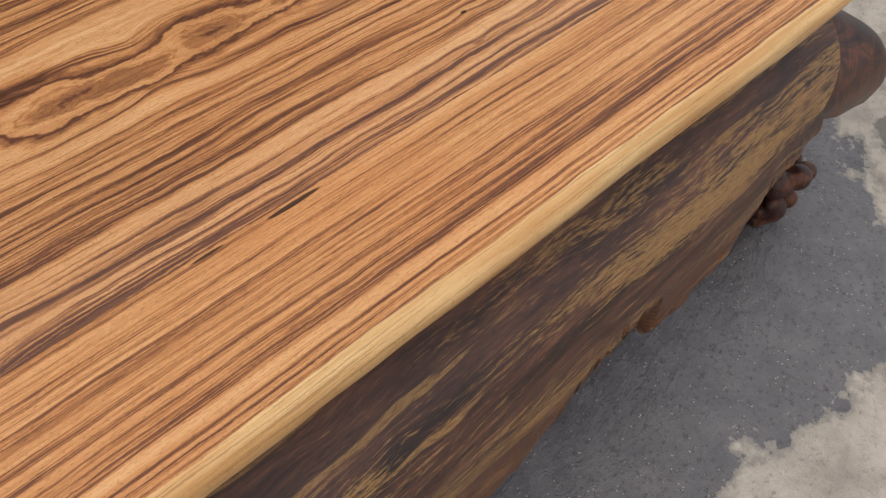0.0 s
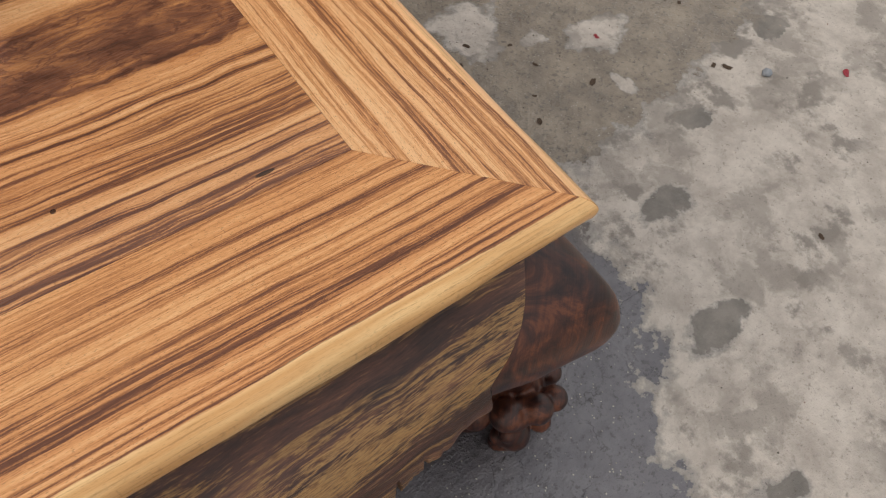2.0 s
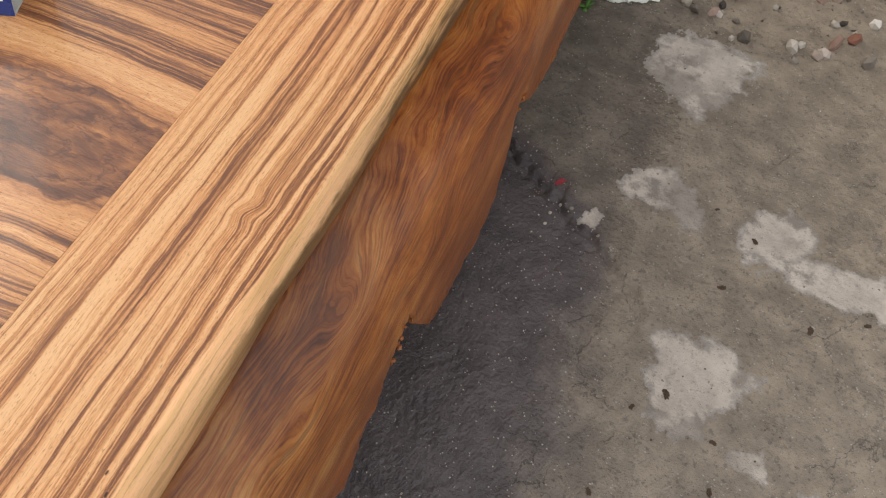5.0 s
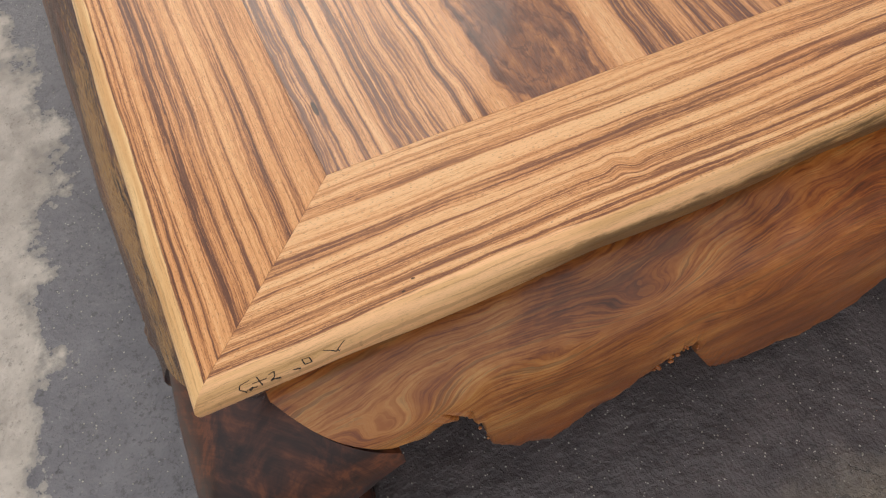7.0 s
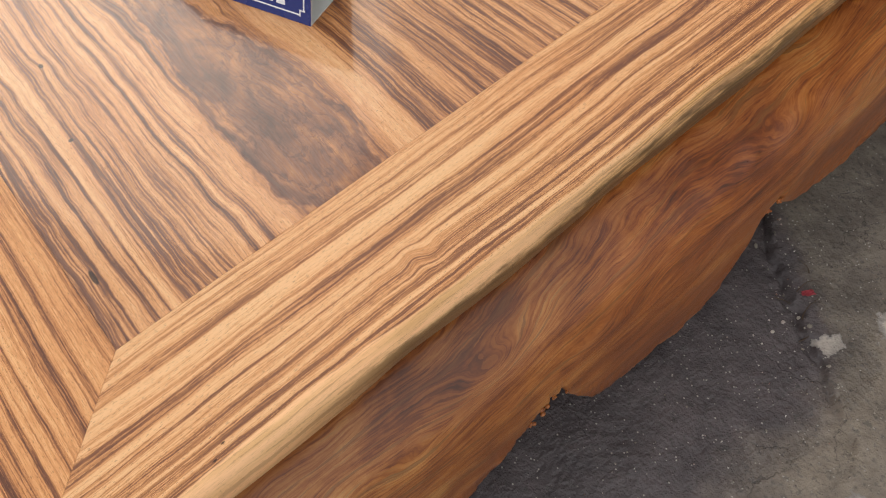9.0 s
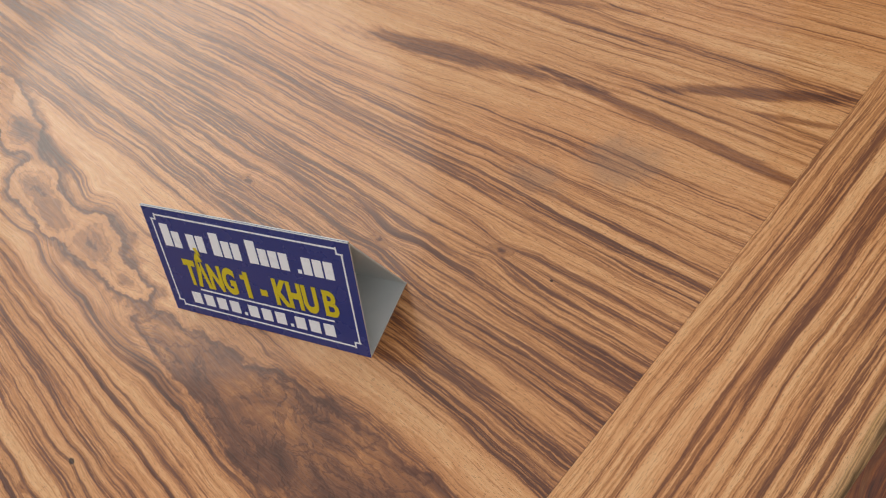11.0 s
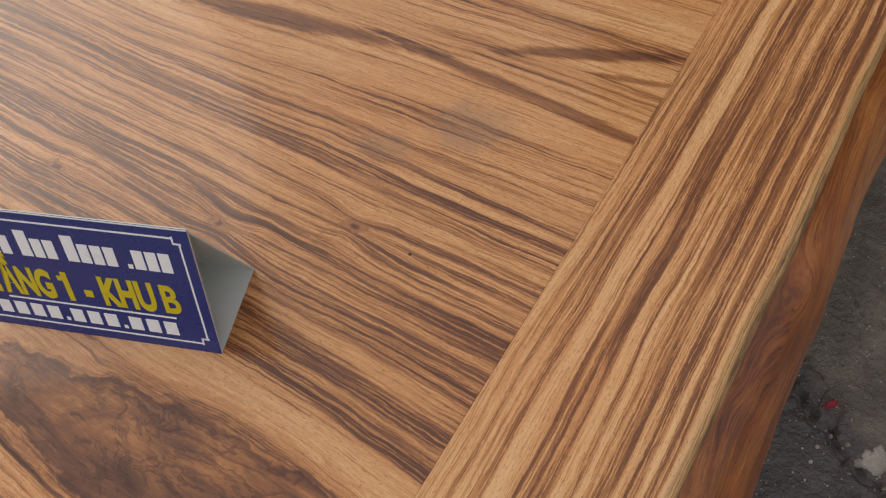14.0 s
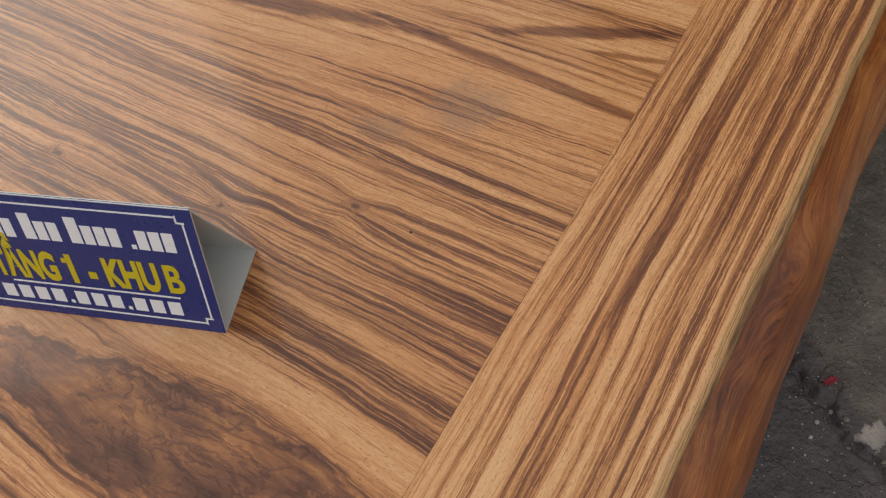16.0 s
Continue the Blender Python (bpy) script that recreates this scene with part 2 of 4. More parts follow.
    base = k.mix(k.mul(k.span(cloud, 0.42, 0.72), 0.35), base, k.mix(1.0, base, (1.0, 0.86, 0.80), "MULTIPLY"))
    if tint:
        base = k.mix(tint, base, k.mix(1.0, base, (1.0, 0.84, 0.62), "MULTIPLY"))
    rough = k.span(fine, 0.2, 0.8, gloss - 0.04, gloss + 0.1)
    for a0, c0, ra, rc in smears:
        n = k.noise(k.vec(k.mul(a, 30.0), k.mul(c, 22.0), 8.0), 1.0, 5.0, 0.7)
        film = k.span(k.mul(k.bell(a, c, a0, c0, ra, rc), n), 0.22, 0.50)
        base = k.mix(k.mul(film, 0.35), base, hexrgb("7d6c60"))
        rough = k.m("ADD", rough, k.mul(film, 0.14))
    k.set("Base Color", base)
    k.set("Roughness", rough)
    k.set("Specular IOR Level", 0.25)
    k.set("Coat Weight", coat)
    k.set("Coat Roughness", 0.08)
    k.bump(k.add(fine, k.mul(hair, 0.5), k.mul(pores, -0.6), rag), 0.28, 0.0006)
    return k.mat


TOP, LX, LY, BW = 0.529, 1.95, 1.52, 0.15


def stops_over(lo, hi, rows):
    return [((v - lo) / (hi - lo), col) for v, col in rows]


ROWS_B = [(-0.150, HONEY), (-0.131, FAWN), (-0.1275, SOFT), (-0.1245, FAWN), (-0.1095, LINE), (-0.1065, PALE), (-0.093, FAWN), (-0.0895, LINE), (-0.086, FAWN),
          (-0.082, SOFT), (-0.0785, 0.74), (-0.072, SOFT), (-0.067, PALE), (-0.060, FAWN), (-0.0575, LINE), (-0.0545, FAWN), (-0.047, TAN), (-0.038, LINE), (-0.033, SOFT), (-0.0295, FAWN),
          (-0.024, LINE), (-0.018, UMBER), (-0.0145, PALE), (-0.0105, UMBER), (-0.004, LINE), (-0.001, PALE), (0.004, PALE), (0.007, LINE), (0.011, FAWN), (0.015, SOFT), (0.020, PALE), (0.030, TAN)]
ROWS_A = [(-0.045, PALE), (-0.008, PALE), (-0.0045, LINE), (-0.0015, PALE), (0.0025, LINE), (0.006, FAWN), (0.010, UMBER), (0.013, FAWN), (0.018, PALE), (0.024, FAWN), (0.027, UMBER),
          (0.036, UMBER), (0.039, TAN), (0.043, UMBER), (0.047, TAN), (0.052, FAWN), (0.055, LINE), (0.058, UMBER), (0.061, TAN), (0.071, ROSE), (0.0745, SOFT), (0.078, FAWN), (0.088, TAN),
          (0.0965, SOFT), (0.100, LINE), (0.1035, FAWN), (0.116, TAN), (0.1205, SOFT), (0.124, FAWN), (0.138, ORANGE), (0.150, ORANGE)]
ROWS_P = [(0.150, 0.74), (0.164, 0.72), (0.168, TAN), (0.172, BROWN), (0.177, PALE), (0.185, TAN), (0.188, DARK), (0.191, BROWN), (0.194, TAN), (0.202, TAN), (0.205, DARK), (0.209, PALE),
          (0.223, TAN), (0.227, DARK), (0.231, BROWN), (0.236, SOFT), (0.244, SOFT), (0.248, TAN), (0.253, TAN), (0.257, UMBER), (0.262, TAN), (0.266, SOFT), (0.275, SOFT), (0.281, TAN),
          (0.294, TAN), (0.298, DARK), (0.303, PALE), (0.313, BROWN), (0.318, TAN), (0.340, HONEY)]
ROWS_Q = [(0.340, HONEY), (0.344, TAN), (0.350, BROWN), (0.356, TAN), (0.363, PALE), (0.385, FAWN), (0.420, PALE), (0.437, HONEY), (0.441, TAN), (0.452, SOFT), (0.460, FAWN), (0.478, PALE), (0.500, FAWN), (0.507, 0.62), (0.530, 0.50), (0.545, 0.66),
          (0.560, 0.52), (0.590, 0.60), (0.610, 0.68), (0.635, 0.50), (0.660, 0.62), (0.690, 0.50), (0.720, 0.58), (0.750, 0.46), (0.775, 0.52), (0.800, 0.34), (0.820, FAWN), (0.900, FAWN),
          (0.960, TAN), (1.060, FAWN), (1.270, TAN)]
M_BORDER_A = wood("striped_wood_long", "x", stops_over(-0.045, 0.15, ROWS_A), -0.045, 0.15, waves=((0.9, 9.0, 0.005), (4.6, 12.0, 0.0036), (12.0, 14.0, 0.0014), (34.0, 50.0, 0.0006)), lines=0.42,
                  spots=((-0.835, 0.1445, 0.034, 0.0035), (-0.925, 0.1465, 0.022, 0.0016)), sap=(-0.005, -0.007), sap_tone=hexrgb("efcd98"), tint=0.3, stripe=240.0, firm=0.95)
M_BORDER_B = wood("striped_wood_short", "y", stops_over(-0.15, 0.03, ROWS_B), -0.15, 0.03, bells=((0.395, -0.045, 0.010, 0.014, 0.005), (0.412, -0.042, 0.012, 0.018, -0.003)),
                  waves=((2.4, 9.0, 0.010), (8.0, 14.0, 0.0026), (19.0, 22.0, 0.0011), (45.0, 60.0, 0.0005)), lines=0.36, stripe=240.0, firm=0.76, ground=0.0, ripen=(0.50, 1.0, 0.24), moss=0.5, spots=((0.178, -0.018, 0.0022, 0.0010), (0.166, -0.010, 0.0022, 0.0010)), sap=(-0.0055, -0.0035))
M_PANEL = wood("figured_wood", "x", stops_over(0.15, 0.34, ROWS_P), 0.15, 0.34, smears=((-0.30, 0.81, 0.07, 0.05), (-0.36, 0.75, 0.05, 0.03)), upper=(stops_over(0.34, 1.27, ROWS_Q), 1.27),
               waves=((1.5, 7.0, 0.010), (5.0, 14.0, 0.007), (14.0, 26.0, 0.0030), (36.0, 60.0, 0.0012)), sway=(0.41, 0.09, 6.0, 0.022), gloss=0.24, coat=0.40, stripe=165.0, lines=0.68, firm=1.12, ripen=(-0.6, -1.0, 0.03),
               bells=((-0.845, 0.37, 0.04, 0.03, -0.014), (-0.845, 0.44, 0.035, 0.03, 0.014), (-0.62, 0.36, 0.05, 0.03, 0.012), (-1.02, 0.44, 0.05, 0.03, -0.012), (-0.545, 0.205, 0.018, 0.012, 0.003), (-0.527, 0.25, 0.018, 0.012, -0.003), (-0.334, 0.670, 0.03, 0.012, 0.007), (-0.334, 0.650, 0.03, 0.012, -0.006), (-0.45, 0.612, 0.03, 0.012, 0.007), (-0.45, 0.592, 0.03, 0.012, -0.006),
                      (-0.70, 0.80, 0.22, 0.06, 0.020)),
               burls=((((-0.19, 0.400, 0.085, 0.050), (-0.31, 0.400, 0.085, 0.054), (-0.43, 0.396, 0.085, 0.038), (-0.55, 0.386, 0.07, 0.020)),
                       [(0.0, 0.2), (0.15, 0.24), (0.19, 0.52), (0.24, 0.26), (0.30, 0.30), (0.35, 0.62), (0.40, 0.38), (0.46, 0.66), (0.54, 0.64), (0.62, 0.50), (0.74, 0.58), (0.85, 0.48), (1.0, 0.60)], 0.55, 1.0),
                      (((-0.66, 0.396, 0.05, 0.020), (-0.76, 0.404, 0.06, 0.032), (-0.86, 0.390, 0.045, 0.022), (-0.94, 0.402, 0.065, 0.034), (-1.08, 0.440, 0.08, 0.030), (-1.22, 0.468, 0.08, 0.030)),
                       [(0.0, 0.2), (0.16, 0.26), (0.20, 0.56), (0.24, 0.32), (0.29, 0.64), (0.36, 0.76), (0.49, 0.70), (0.56, 0.22), (0.72, 0.14), (0.80, 0.16), (0.86, 0.36), (0.91, 0.18), (0.97, 0.34), (1.0, 0.44)], 0.6, 0.30)),
               streaks=((-1.03, 0.450, 0.12, 0.018, 0.7, 0.0), (-0.58, 0.856, 0.20, 0.017, 1.0, 0.14), (-0.28, 0.872, 0.24, 0.009, 0.85, -0.06), (-0.24, 0.948, 0.11, 0.011, 0.95, 0.38), (-0.18, 0.935, 0.05, 0.005, 0.7, 0.2),
                        (-0.62, 0.353, 0.3, 0.009, 0.5, 0.0), (-0.55, 0.985, 0.16, 0.010, 0.6, 0.2)),
               eyes=((-0.764, 0.398, 0.045, 0.015), (-0.926, 0.400, 0.045, 0.014), (-0.546, 0.199, 0.012, 0.005), (-0.334, 0.660, 0.020, 0.008), (-0.45, 0.602, 0.018, 0.008), (-0.66, 0.575, 0.018, 0.008)),
               spots=((-0.527, 0.247, 0.005, 0.003), (-0.40, 0.2245, 0.003, 0.003), (-0.231, 0.168, 0.012, 0.003), (-0.27, 0.659, 0.002, 0.0016)))


def root_bark(name):
    """Dark purple-brown slab wood with golden sapwood flecks in bands along the grain and an orange-brown lower rim."""
    k = Nodes(name)
    x, y, z = k.sep(k.coord)
    h = k.m("ADD", z, k.mul(y, 0.6))  # runs down over the shoulder
    w = k.noise(k.vec(k.mul(x, 3.0), k.mul(h, 7.0), 0.0), 1.0, 3.0, 0.5, 0.3)
    f = k.add(h, k.mul(k.m("SUBTRACT", w, 0.5), 0.05), k.mul(x, -0.02))
    big = k.noise(k.vec(k.mul(x, 4.0), k.mul(f, 26.0), 0.0), 1.0, 5.0, 0.6)
    mid = k.noise(k.vec(k.mul(x, 20.0), k.mul(f, 210.0), 5.0), 1.0, 6.0, 0.72)
    fine = k.noise(k.vec(k.mul(x, 60.0), k.mul(f, 620.0), 2.0), 1.0, 4.0, 0.7)
    base = k.ramp(k.add(k.mul(big, 0.5), k.mul(mid, 0.3), k.mul(fine, 0.2)), [(0.39, hexrgb("1f100d")), (0.46, hexrgb("3a221b")), (0.53, hexrgb("59382c")), (0.60, hexrgb("83593f"))])
    rim = k.span(k.add(h, k.mul(k.m("SUBTRACT", big, 0.5), 0.45)), 0.27, 0.12)
    base = k.mix(k.mul(rim, 0.75), base, k.mix(k.span(mid, 0.40, 0.60), hexrgb("452618"), hexrgb("8f5a34")))
    zone = k.noise(k.vec(k.mul(x, 1.7), k.mul(f, 15.0), 8.0), 1.0, 3.0, 0.55)
    band = k.m("EXPONENT", k.mul(k.m("POWER", k.m("DIVIDE", k.m("SUBTRACT", f, 0.345), 0.040), 2.0), -1.0))
    zone = k.m("ADD", zone, k.mul(k.mul(band, 0.10), k.span(x, -0.85, -0.5, 0.2, 1.0)))
    gold = k.mix(k.span(fine, 0.35, 0.65), hexrgb("7a5430"), hexrgb("bd955c"))
    dash = k.span(k.add(k.mul(mid, 0.65), k.mul(fine, 0.35), k.mul(k.m("SUBTRACT", zone, 0.5), 0.70)), 0.52, 0.63)
    base = k.mix(k.mul(dash, k.span(rim, 0.0, 1.0, 0.85, 0.30)), base, gold)
    streak = k.noise(k.vec(k.mul(x, 2.6), k.mul(f, 62.0), 3.0), 1.0, 4.0, 0.62)
    base = k.mix(k.mul(k.span(streak, 0.585, 0.64), 0.7), base, gold)
    base = k.mix(k.mul(k.span(fine, 0.55, 0.68), 0.7), base, hexrgb("2f1b15"))
    k.set("Base Color", base)
    k.set("Roughness", k.span(mid, 0.3, 0.7, 0.34, 0.52))
    k.set("Coat Weight", 0.08)
    k.set("Coat Roughness", 0.2)
    k.bump(k.add(fine, k.mul(mid, 1.5), k.mul(dash, 0.5)), 0.35, 0.002)
    return k.mat


def shoulder_wood(name):
    """Dark reddish burl of the corner legs, clouded, with a few upright stripes."""
    k = Nodes(name)
    x, y, z = k.sep(k.coord)
    cloud = k.noise(k.coord, 18.0, 6.0, 0.65, 0.9)
    side = k.m("SUBTRACT", x, k.mul(y, 0.9))
    warp = k.mul(k.m("SUBTRACT", k.noise(k.coord, 7.0, 2.0), 0.5), 0.05)
    stripe = k.noise(k.vec(k.mul(k.m("ADD", side, warp), 60.0), k.mul(z, 3.0), 0.0), 1.0, 3.0, 0.55)
    fine = k.noise(k.vec(k.mul(side, 300.0), k.mul(z, 25.0), 0.0), 1.0, 3.0, 0.6)
    t = k.add(k.mul(cloud, 0.70), k.mul(stripe, 0.22), k.mul(fine, 0.08))
    base = k.ramp(t, [(0.36, hexrgb("1b0f12")), (0.44, hexrgb("2e1b18")), (0.51, hexrgb("49291f")), (0.57, hexrgb("6b3d28")), (0.66, hexrgb("38221e"))])
    base = k.mix(k.mul(k.span(stripe, 0.60, 0.68), 0.3), base, hexrgb("24130f"))
    base = k.mix(k.mul(k.span(k.m("ADD", z, k.mul(k.m("SUBTRACT", cloud, 0.5), 0.1)), 0.37, 0.46), 0.6), base, hexrgb("3b2a2a"))
    k.set("Base Color", base)
    k.set("Roughness", k.span(cloud, 0.3, 0.7, 0.34, 0.46))
    k.set("Specular IOR Level", 0.35)
    k.set("Coat Weight", 0.12)
    k.set("Coat Roughness", 0.15)
    k.bump(k.add(fine, cloud), 0.15, 0.002)
    return k.mat


def amber_wood(name):
    """Oiled orange-brown slab wood of the short aprons: fine flowing lines round swirls."""
    k = Nodes(name)
    x, y, z = k.sep(k.coord)
    h = k.m("SUBTRACT", z, k.mul(x, 0.6))  # runs down over the shoulder
    w = k.noise(k.vec(k.mul(y, 3.6), k.mul(h, 8.0), 0.0), 1.0, 2.0, 0.5, 0.4)
    w2 = k.noise(k.vec(k.mul(y, 12.0), k.mul(h, 22.0), 4.0), 1.0, 2.0, 0.5)
    w3 = k.noise(k.vec(k.mul(y, 40.0), k.mul(h, 60.0), 4.0), 1.0, 2.0, 0.5)
    f = k.add(h, k.mul(k.m("SUBTRACT", w, 0.5), 0.060), k.mul(k.m("SUBTRACT", w2, 0.5), 0.010), k.mul(k.m("SUBTRACT", w3, 0.5), 0.003), k.mul(y, -0.06))
    for a0, c0, ra, rc, amp in ((0.125, 0.350, 0.055, 0.024, 0.026), (0.30, 0.335, 0.05, 0.020, 0.022), (0.41, 0.365, 0.06, 0.022, 0.032), (0.55, 0.285, 0.07, 0.025, 0.034), (0.70, 0.240, 0.05, 0.020, 0.026), (0.87, 0.345, 0.085, 0.036, 0.040), (1.05, 0.30, 0.06, 0.03, 0.022)):
        f = k.m("ADD", f, k.mul(k.bell(y, h, a0, c0, ra, rc), amp))
    big = k.noise(k.vec(k.mul(y, 2.2), k.mul(f, 24.0), 0.0), 1.0, 3.0, 0.55)
    rag = k.noise(k.vec(k.mul(y, 40.0), k.mul(f, 380.0), 9.0), 1.0, 4.0, 0.7)
    g = k.m("ADD", f, k.mul(k.m("SUBTRACT", rag, 0.5), 0.003))
    mid = k.noise(k.vec(k.mul(y, 4.0), k.mul(g, 130.0), 5.0), 1.0, 3.0, 0.6)
    fine = k.noise(k.vec(k.mul(y, 18.0), k.mul(g, 480.0), 0.0), 1.0, 3.0, 0.65)
    cloud = k.noise(k.vec(k.mul(y, 7.0), k.mul(h, 12.0), 2.0), 1.0, 5.0, 0.62, 0.5)
    t = k.add(0.5, k.mul(k.m("SUBTRACT", big, 0.5), 0.36), k.mul(k.m("SUBTRACT", mid, 0.5), 0.36), k.mul(k.m("SUBTRACT", fine, 0.5), 0.46), k.mul(k.m("SUBTRACT", cloud, 0.5), 0.44))
    base = k.ramp(t, [(0.34, hexrgb("572e17")), (0.43, hexrgb("854820")), (0.50, hexrgb("a8652d")), (0.57, hexrgb("c28142")), (0.67, hexrgb("d7a462"))])
    base = k.mix(k.mul(k.span(mid, 0.565, 0.60), 0.50), base, hexrgb("57331e"))
    base = k.mix(k.mul(k.span(fine, 0.57, 0.66), 0.40), base, hexrgb("5a3520"))
    ruddy = k.span(k.m("ADD", y, k.mul(k.m("SUBTRACT", cloud, 0.5), 0.5)), 0.30, 0.75)
    base = k.mix(k.mul(ruddy, 0.8), base, k.mix(1.0, base, (0.98, 0.80, 0.62), "MULTIPLY"))
    base = k.mix(k.m("SUBTRACT", 0.9, k.mul(ruddy, 0.9)), base, k.mix(1.0, base, (0.80, 0.78, 0.76), "MULTIPLY"))
    knot = k.mul(k.bell(y, h, 0.88, 0.335, 0.06, 0.032), k.span(mid, 0.40, 0.60))
    base = k.mix(k.mul(knot, 0.6), base, hexrgb("4a2416"))
    low = k.span(k.m("ADD", h, k.mul(k.m("SUBTRACT", cloud, 0.5), 0.22)), 0.27, 0.17)
    base = k.mix(k.mul(low, 0.6), base, k.mix(k.span(mid, 0.42, 0.58), hexrgb("a85f2a"), hexrgb("7d4420")))
    k.set("Base Color", base)
    k.set("Roughness", k.span(rag, 0.2, 0.8, 0.26, 0.42))
    k.set("Coat Weight", 0.25)
    k.set("Coat Roughness", 0.22)
    k.bump(k.add(fine, k.mul(mid, 0.8), rag), 0.2, 0.0012)
    return k.mat


M_APRON_A = root_bark("dark_root_wood")
M_APRON_B = amber_wood("amber_root_wood")
M_LEG = shoulder_wood("reddish_dark_wood")


def concrete():
    k = Nodes("damp_concrete")
    x, y, z = k.sep(k.coord)
    n1 = k.m("SUBTRACT", k.noise(k.coord, 3.2, 6.0, 0.62), 0.5)
    n0 = k.m("SUBTRACT", k.noise(k.coord, 0.8, 5.0, 0.6), 0.5)
    away = k.m("SQRT", k.m("ADD", k.m("POWER", x, 2.0), k.m("POWER", k.m("SUBTRACT", y, 0.5), 2.0)))
    far = k.span(k.m("ADD", away, k.mul(n0, 0.8)), 1.8, 2.6)
    n2 = k.m("SUBTRACT", k.noise(k.coord, 13.0, 6.0, 0.68), 0.5)
    wx = k.m("SUBTRACT", k.noise(k.vec(x, y, 3.0), 8.0, 5.0, 0.65), 0.5)
    wy = k.m("SUBTRACT", k.noise(k.vec(x, y, 9.0), 8.0, 5.0, 0.65), 0.5)
    x, y = k.m("ADD", x, k.mul(wx, 0.13)), k.m("ADD", y, k.mul(wy, 0.13))
    shore = k.add(-0.235, k.span(x, -0.76, -0.62, 0.0, -0.055), k.span(x, -0.42, -0.16, 0.0, -0.060), k.mul(k.bell(x, 0.0, -0.87, 0.0, 0.07, 1.0), 0.04))
    south = k.m("SUBTRACT", shore, y)
    side = k.m("SUBTRACT", x, k.m("ADD", 0.31, k.mul(k.m("MINIMUM", y, 0.0), 0.65)))
    north = k.m("SUBTRACT", k.m("ADD", 0.31, k.mul(k.m("MAXIMUM", k.m("SUBTRACT", x, 0.6), 0.0), 0.24)), y)
    d = k.m("MAXIMUM", south, k.m("MINIMUM", side, north))
    for a0, c0, ra, rc in ((0.45, 0.68, 0.055, 0.10), (0.70, 0.55, 0.08, 0.05), (0.56, 0.60, 0.035, 0.025), (0.33, 1.03, 0.08, 0.06), (0.69, 0.97, 0.14, 0.05), (0.65, 0.41, 0.02, 0.05),
                           (0.33, 1.36, 0.11, 0.13), (0.225, 0.91, 0.030, 0.026), (0.46, 0.71, 0.09, 0.07), (0.54, 1.02, 0.07, 0.06)):
        d = k.m("MAXIMUM", d, k.m("SUBTRACT", k.mul(k.bell(x, y, a0, c0, ra, rc), 0.15), 0.065))
    open_ground = k.span(d, 0.02, 0.06)
    for a0, c0, ra, rc, amp in ((0.50, 0.13, 0.085, 0.055, 0.24), (0.54, 0.01, 0.05, 0.05, 0.16), (0.74, 0.02, 0.05, 0.08, 0.16), (0.60, 0.06, 0.10, 0.05, 0.12), (0.66, -0.05, 0.08, 0.05, 0.12), (0.84, 0.16, 0.05, 0.05, 0.10), (0.70, 0.25, 0.035, 0.03, 0.25), (1.06, 0.35, 0.035, 0.03, 0.25),
                                (0.42, -0.11, 0.09, 0.05, 0.25), (0.30, -0.34, 0.10, 0.05, 0.22), (0.62, -0.12, 0.05, 0.04, 0.2)):
        d = k.m("SUBTRACT", d, k.mul(k.bell(x, y, a0, c0, ra, rc), amp))
    d = k.m("ADD", d, k.mul(far, k.m("SUBTRACT", k.m("ADD", 0.03, k.mul(n0, 0.9)), d)))
    n3 = k.m("SUBTRACT", k.noise(k.coord, 45.0, 4.0, 0.6), 0.5)
    d = k.add(d, k.mul(n1, 0.10), k.mul(n2, 0.15), k.mul(n3, 0.07))
    dry = k.span(d, -0.002, 0.004)
    half = k.span(d, 0.002, 0.03)
    speck = k.noise(k.coord, 110.0, 4.0, 0.7)
    pale = k.mix(k.span(n2, -0.2, 0.2), hexrgb("a69d94"), hexrgb("c9c0b6"))
    pale = k.mix(half, hexrgb("98938d"), pale)
    damp_spot = k.noise(k.coord, 9.0, 6.0, 0.66)
    reach = k.mul(k.span(k.noise(k.vec(x, y, 21.0), 3.2, 2.0), 0.36, 0.56), k.span(x, -0.15, 0.15, 0.35, 1.0))
    pale = k.mix(k.mul(k.mul(k.span(damp_spot, 0.52, 0.62), reach), 0.85), pale, hexrgb("7c766f"))
    blotch = k.noise(k.vec(x, y, 33.0), 6.0, 5.0, 0.62)
    pale = k.mix(k.mul(k.mul(k.span(blotch, 0.50, 0.60), k.span(x, -0.2, 0.1, 0.3, 1.0)), 0.6), pale, hexrgb("857e76"))
    pale = k.mix(k.mul(k.span(speck, 0.56, 0.72), 0.7), pale, hexrgb("7d766e"))
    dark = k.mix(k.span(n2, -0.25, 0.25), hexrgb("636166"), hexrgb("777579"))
    # the bed's shade is painted into the wet tone along its east side
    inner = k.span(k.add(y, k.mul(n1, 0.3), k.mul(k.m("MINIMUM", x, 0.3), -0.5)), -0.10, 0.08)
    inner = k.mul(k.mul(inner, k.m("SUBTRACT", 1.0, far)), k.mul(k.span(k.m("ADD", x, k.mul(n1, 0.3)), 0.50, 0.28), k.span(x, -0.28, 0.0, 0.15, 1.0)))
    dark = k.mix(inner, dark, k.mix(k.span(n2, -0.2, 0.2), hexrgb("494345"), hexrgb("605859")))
    slab = k.span(k.add(k.mul(k.m("SUBTRACT", x, 0.15), 0.62), k.mul(k.m("SUBTRACT", y, 0.965), 0.79)), -0.01, 0.03)
    dark = k.mix(k.mul(slab, k.m("SUBTRACT", 1.0, far)), dark, k.mix(k.span(n2, -0.15, 0.2), hexrgb("605952"), hexrgb("80776c")))
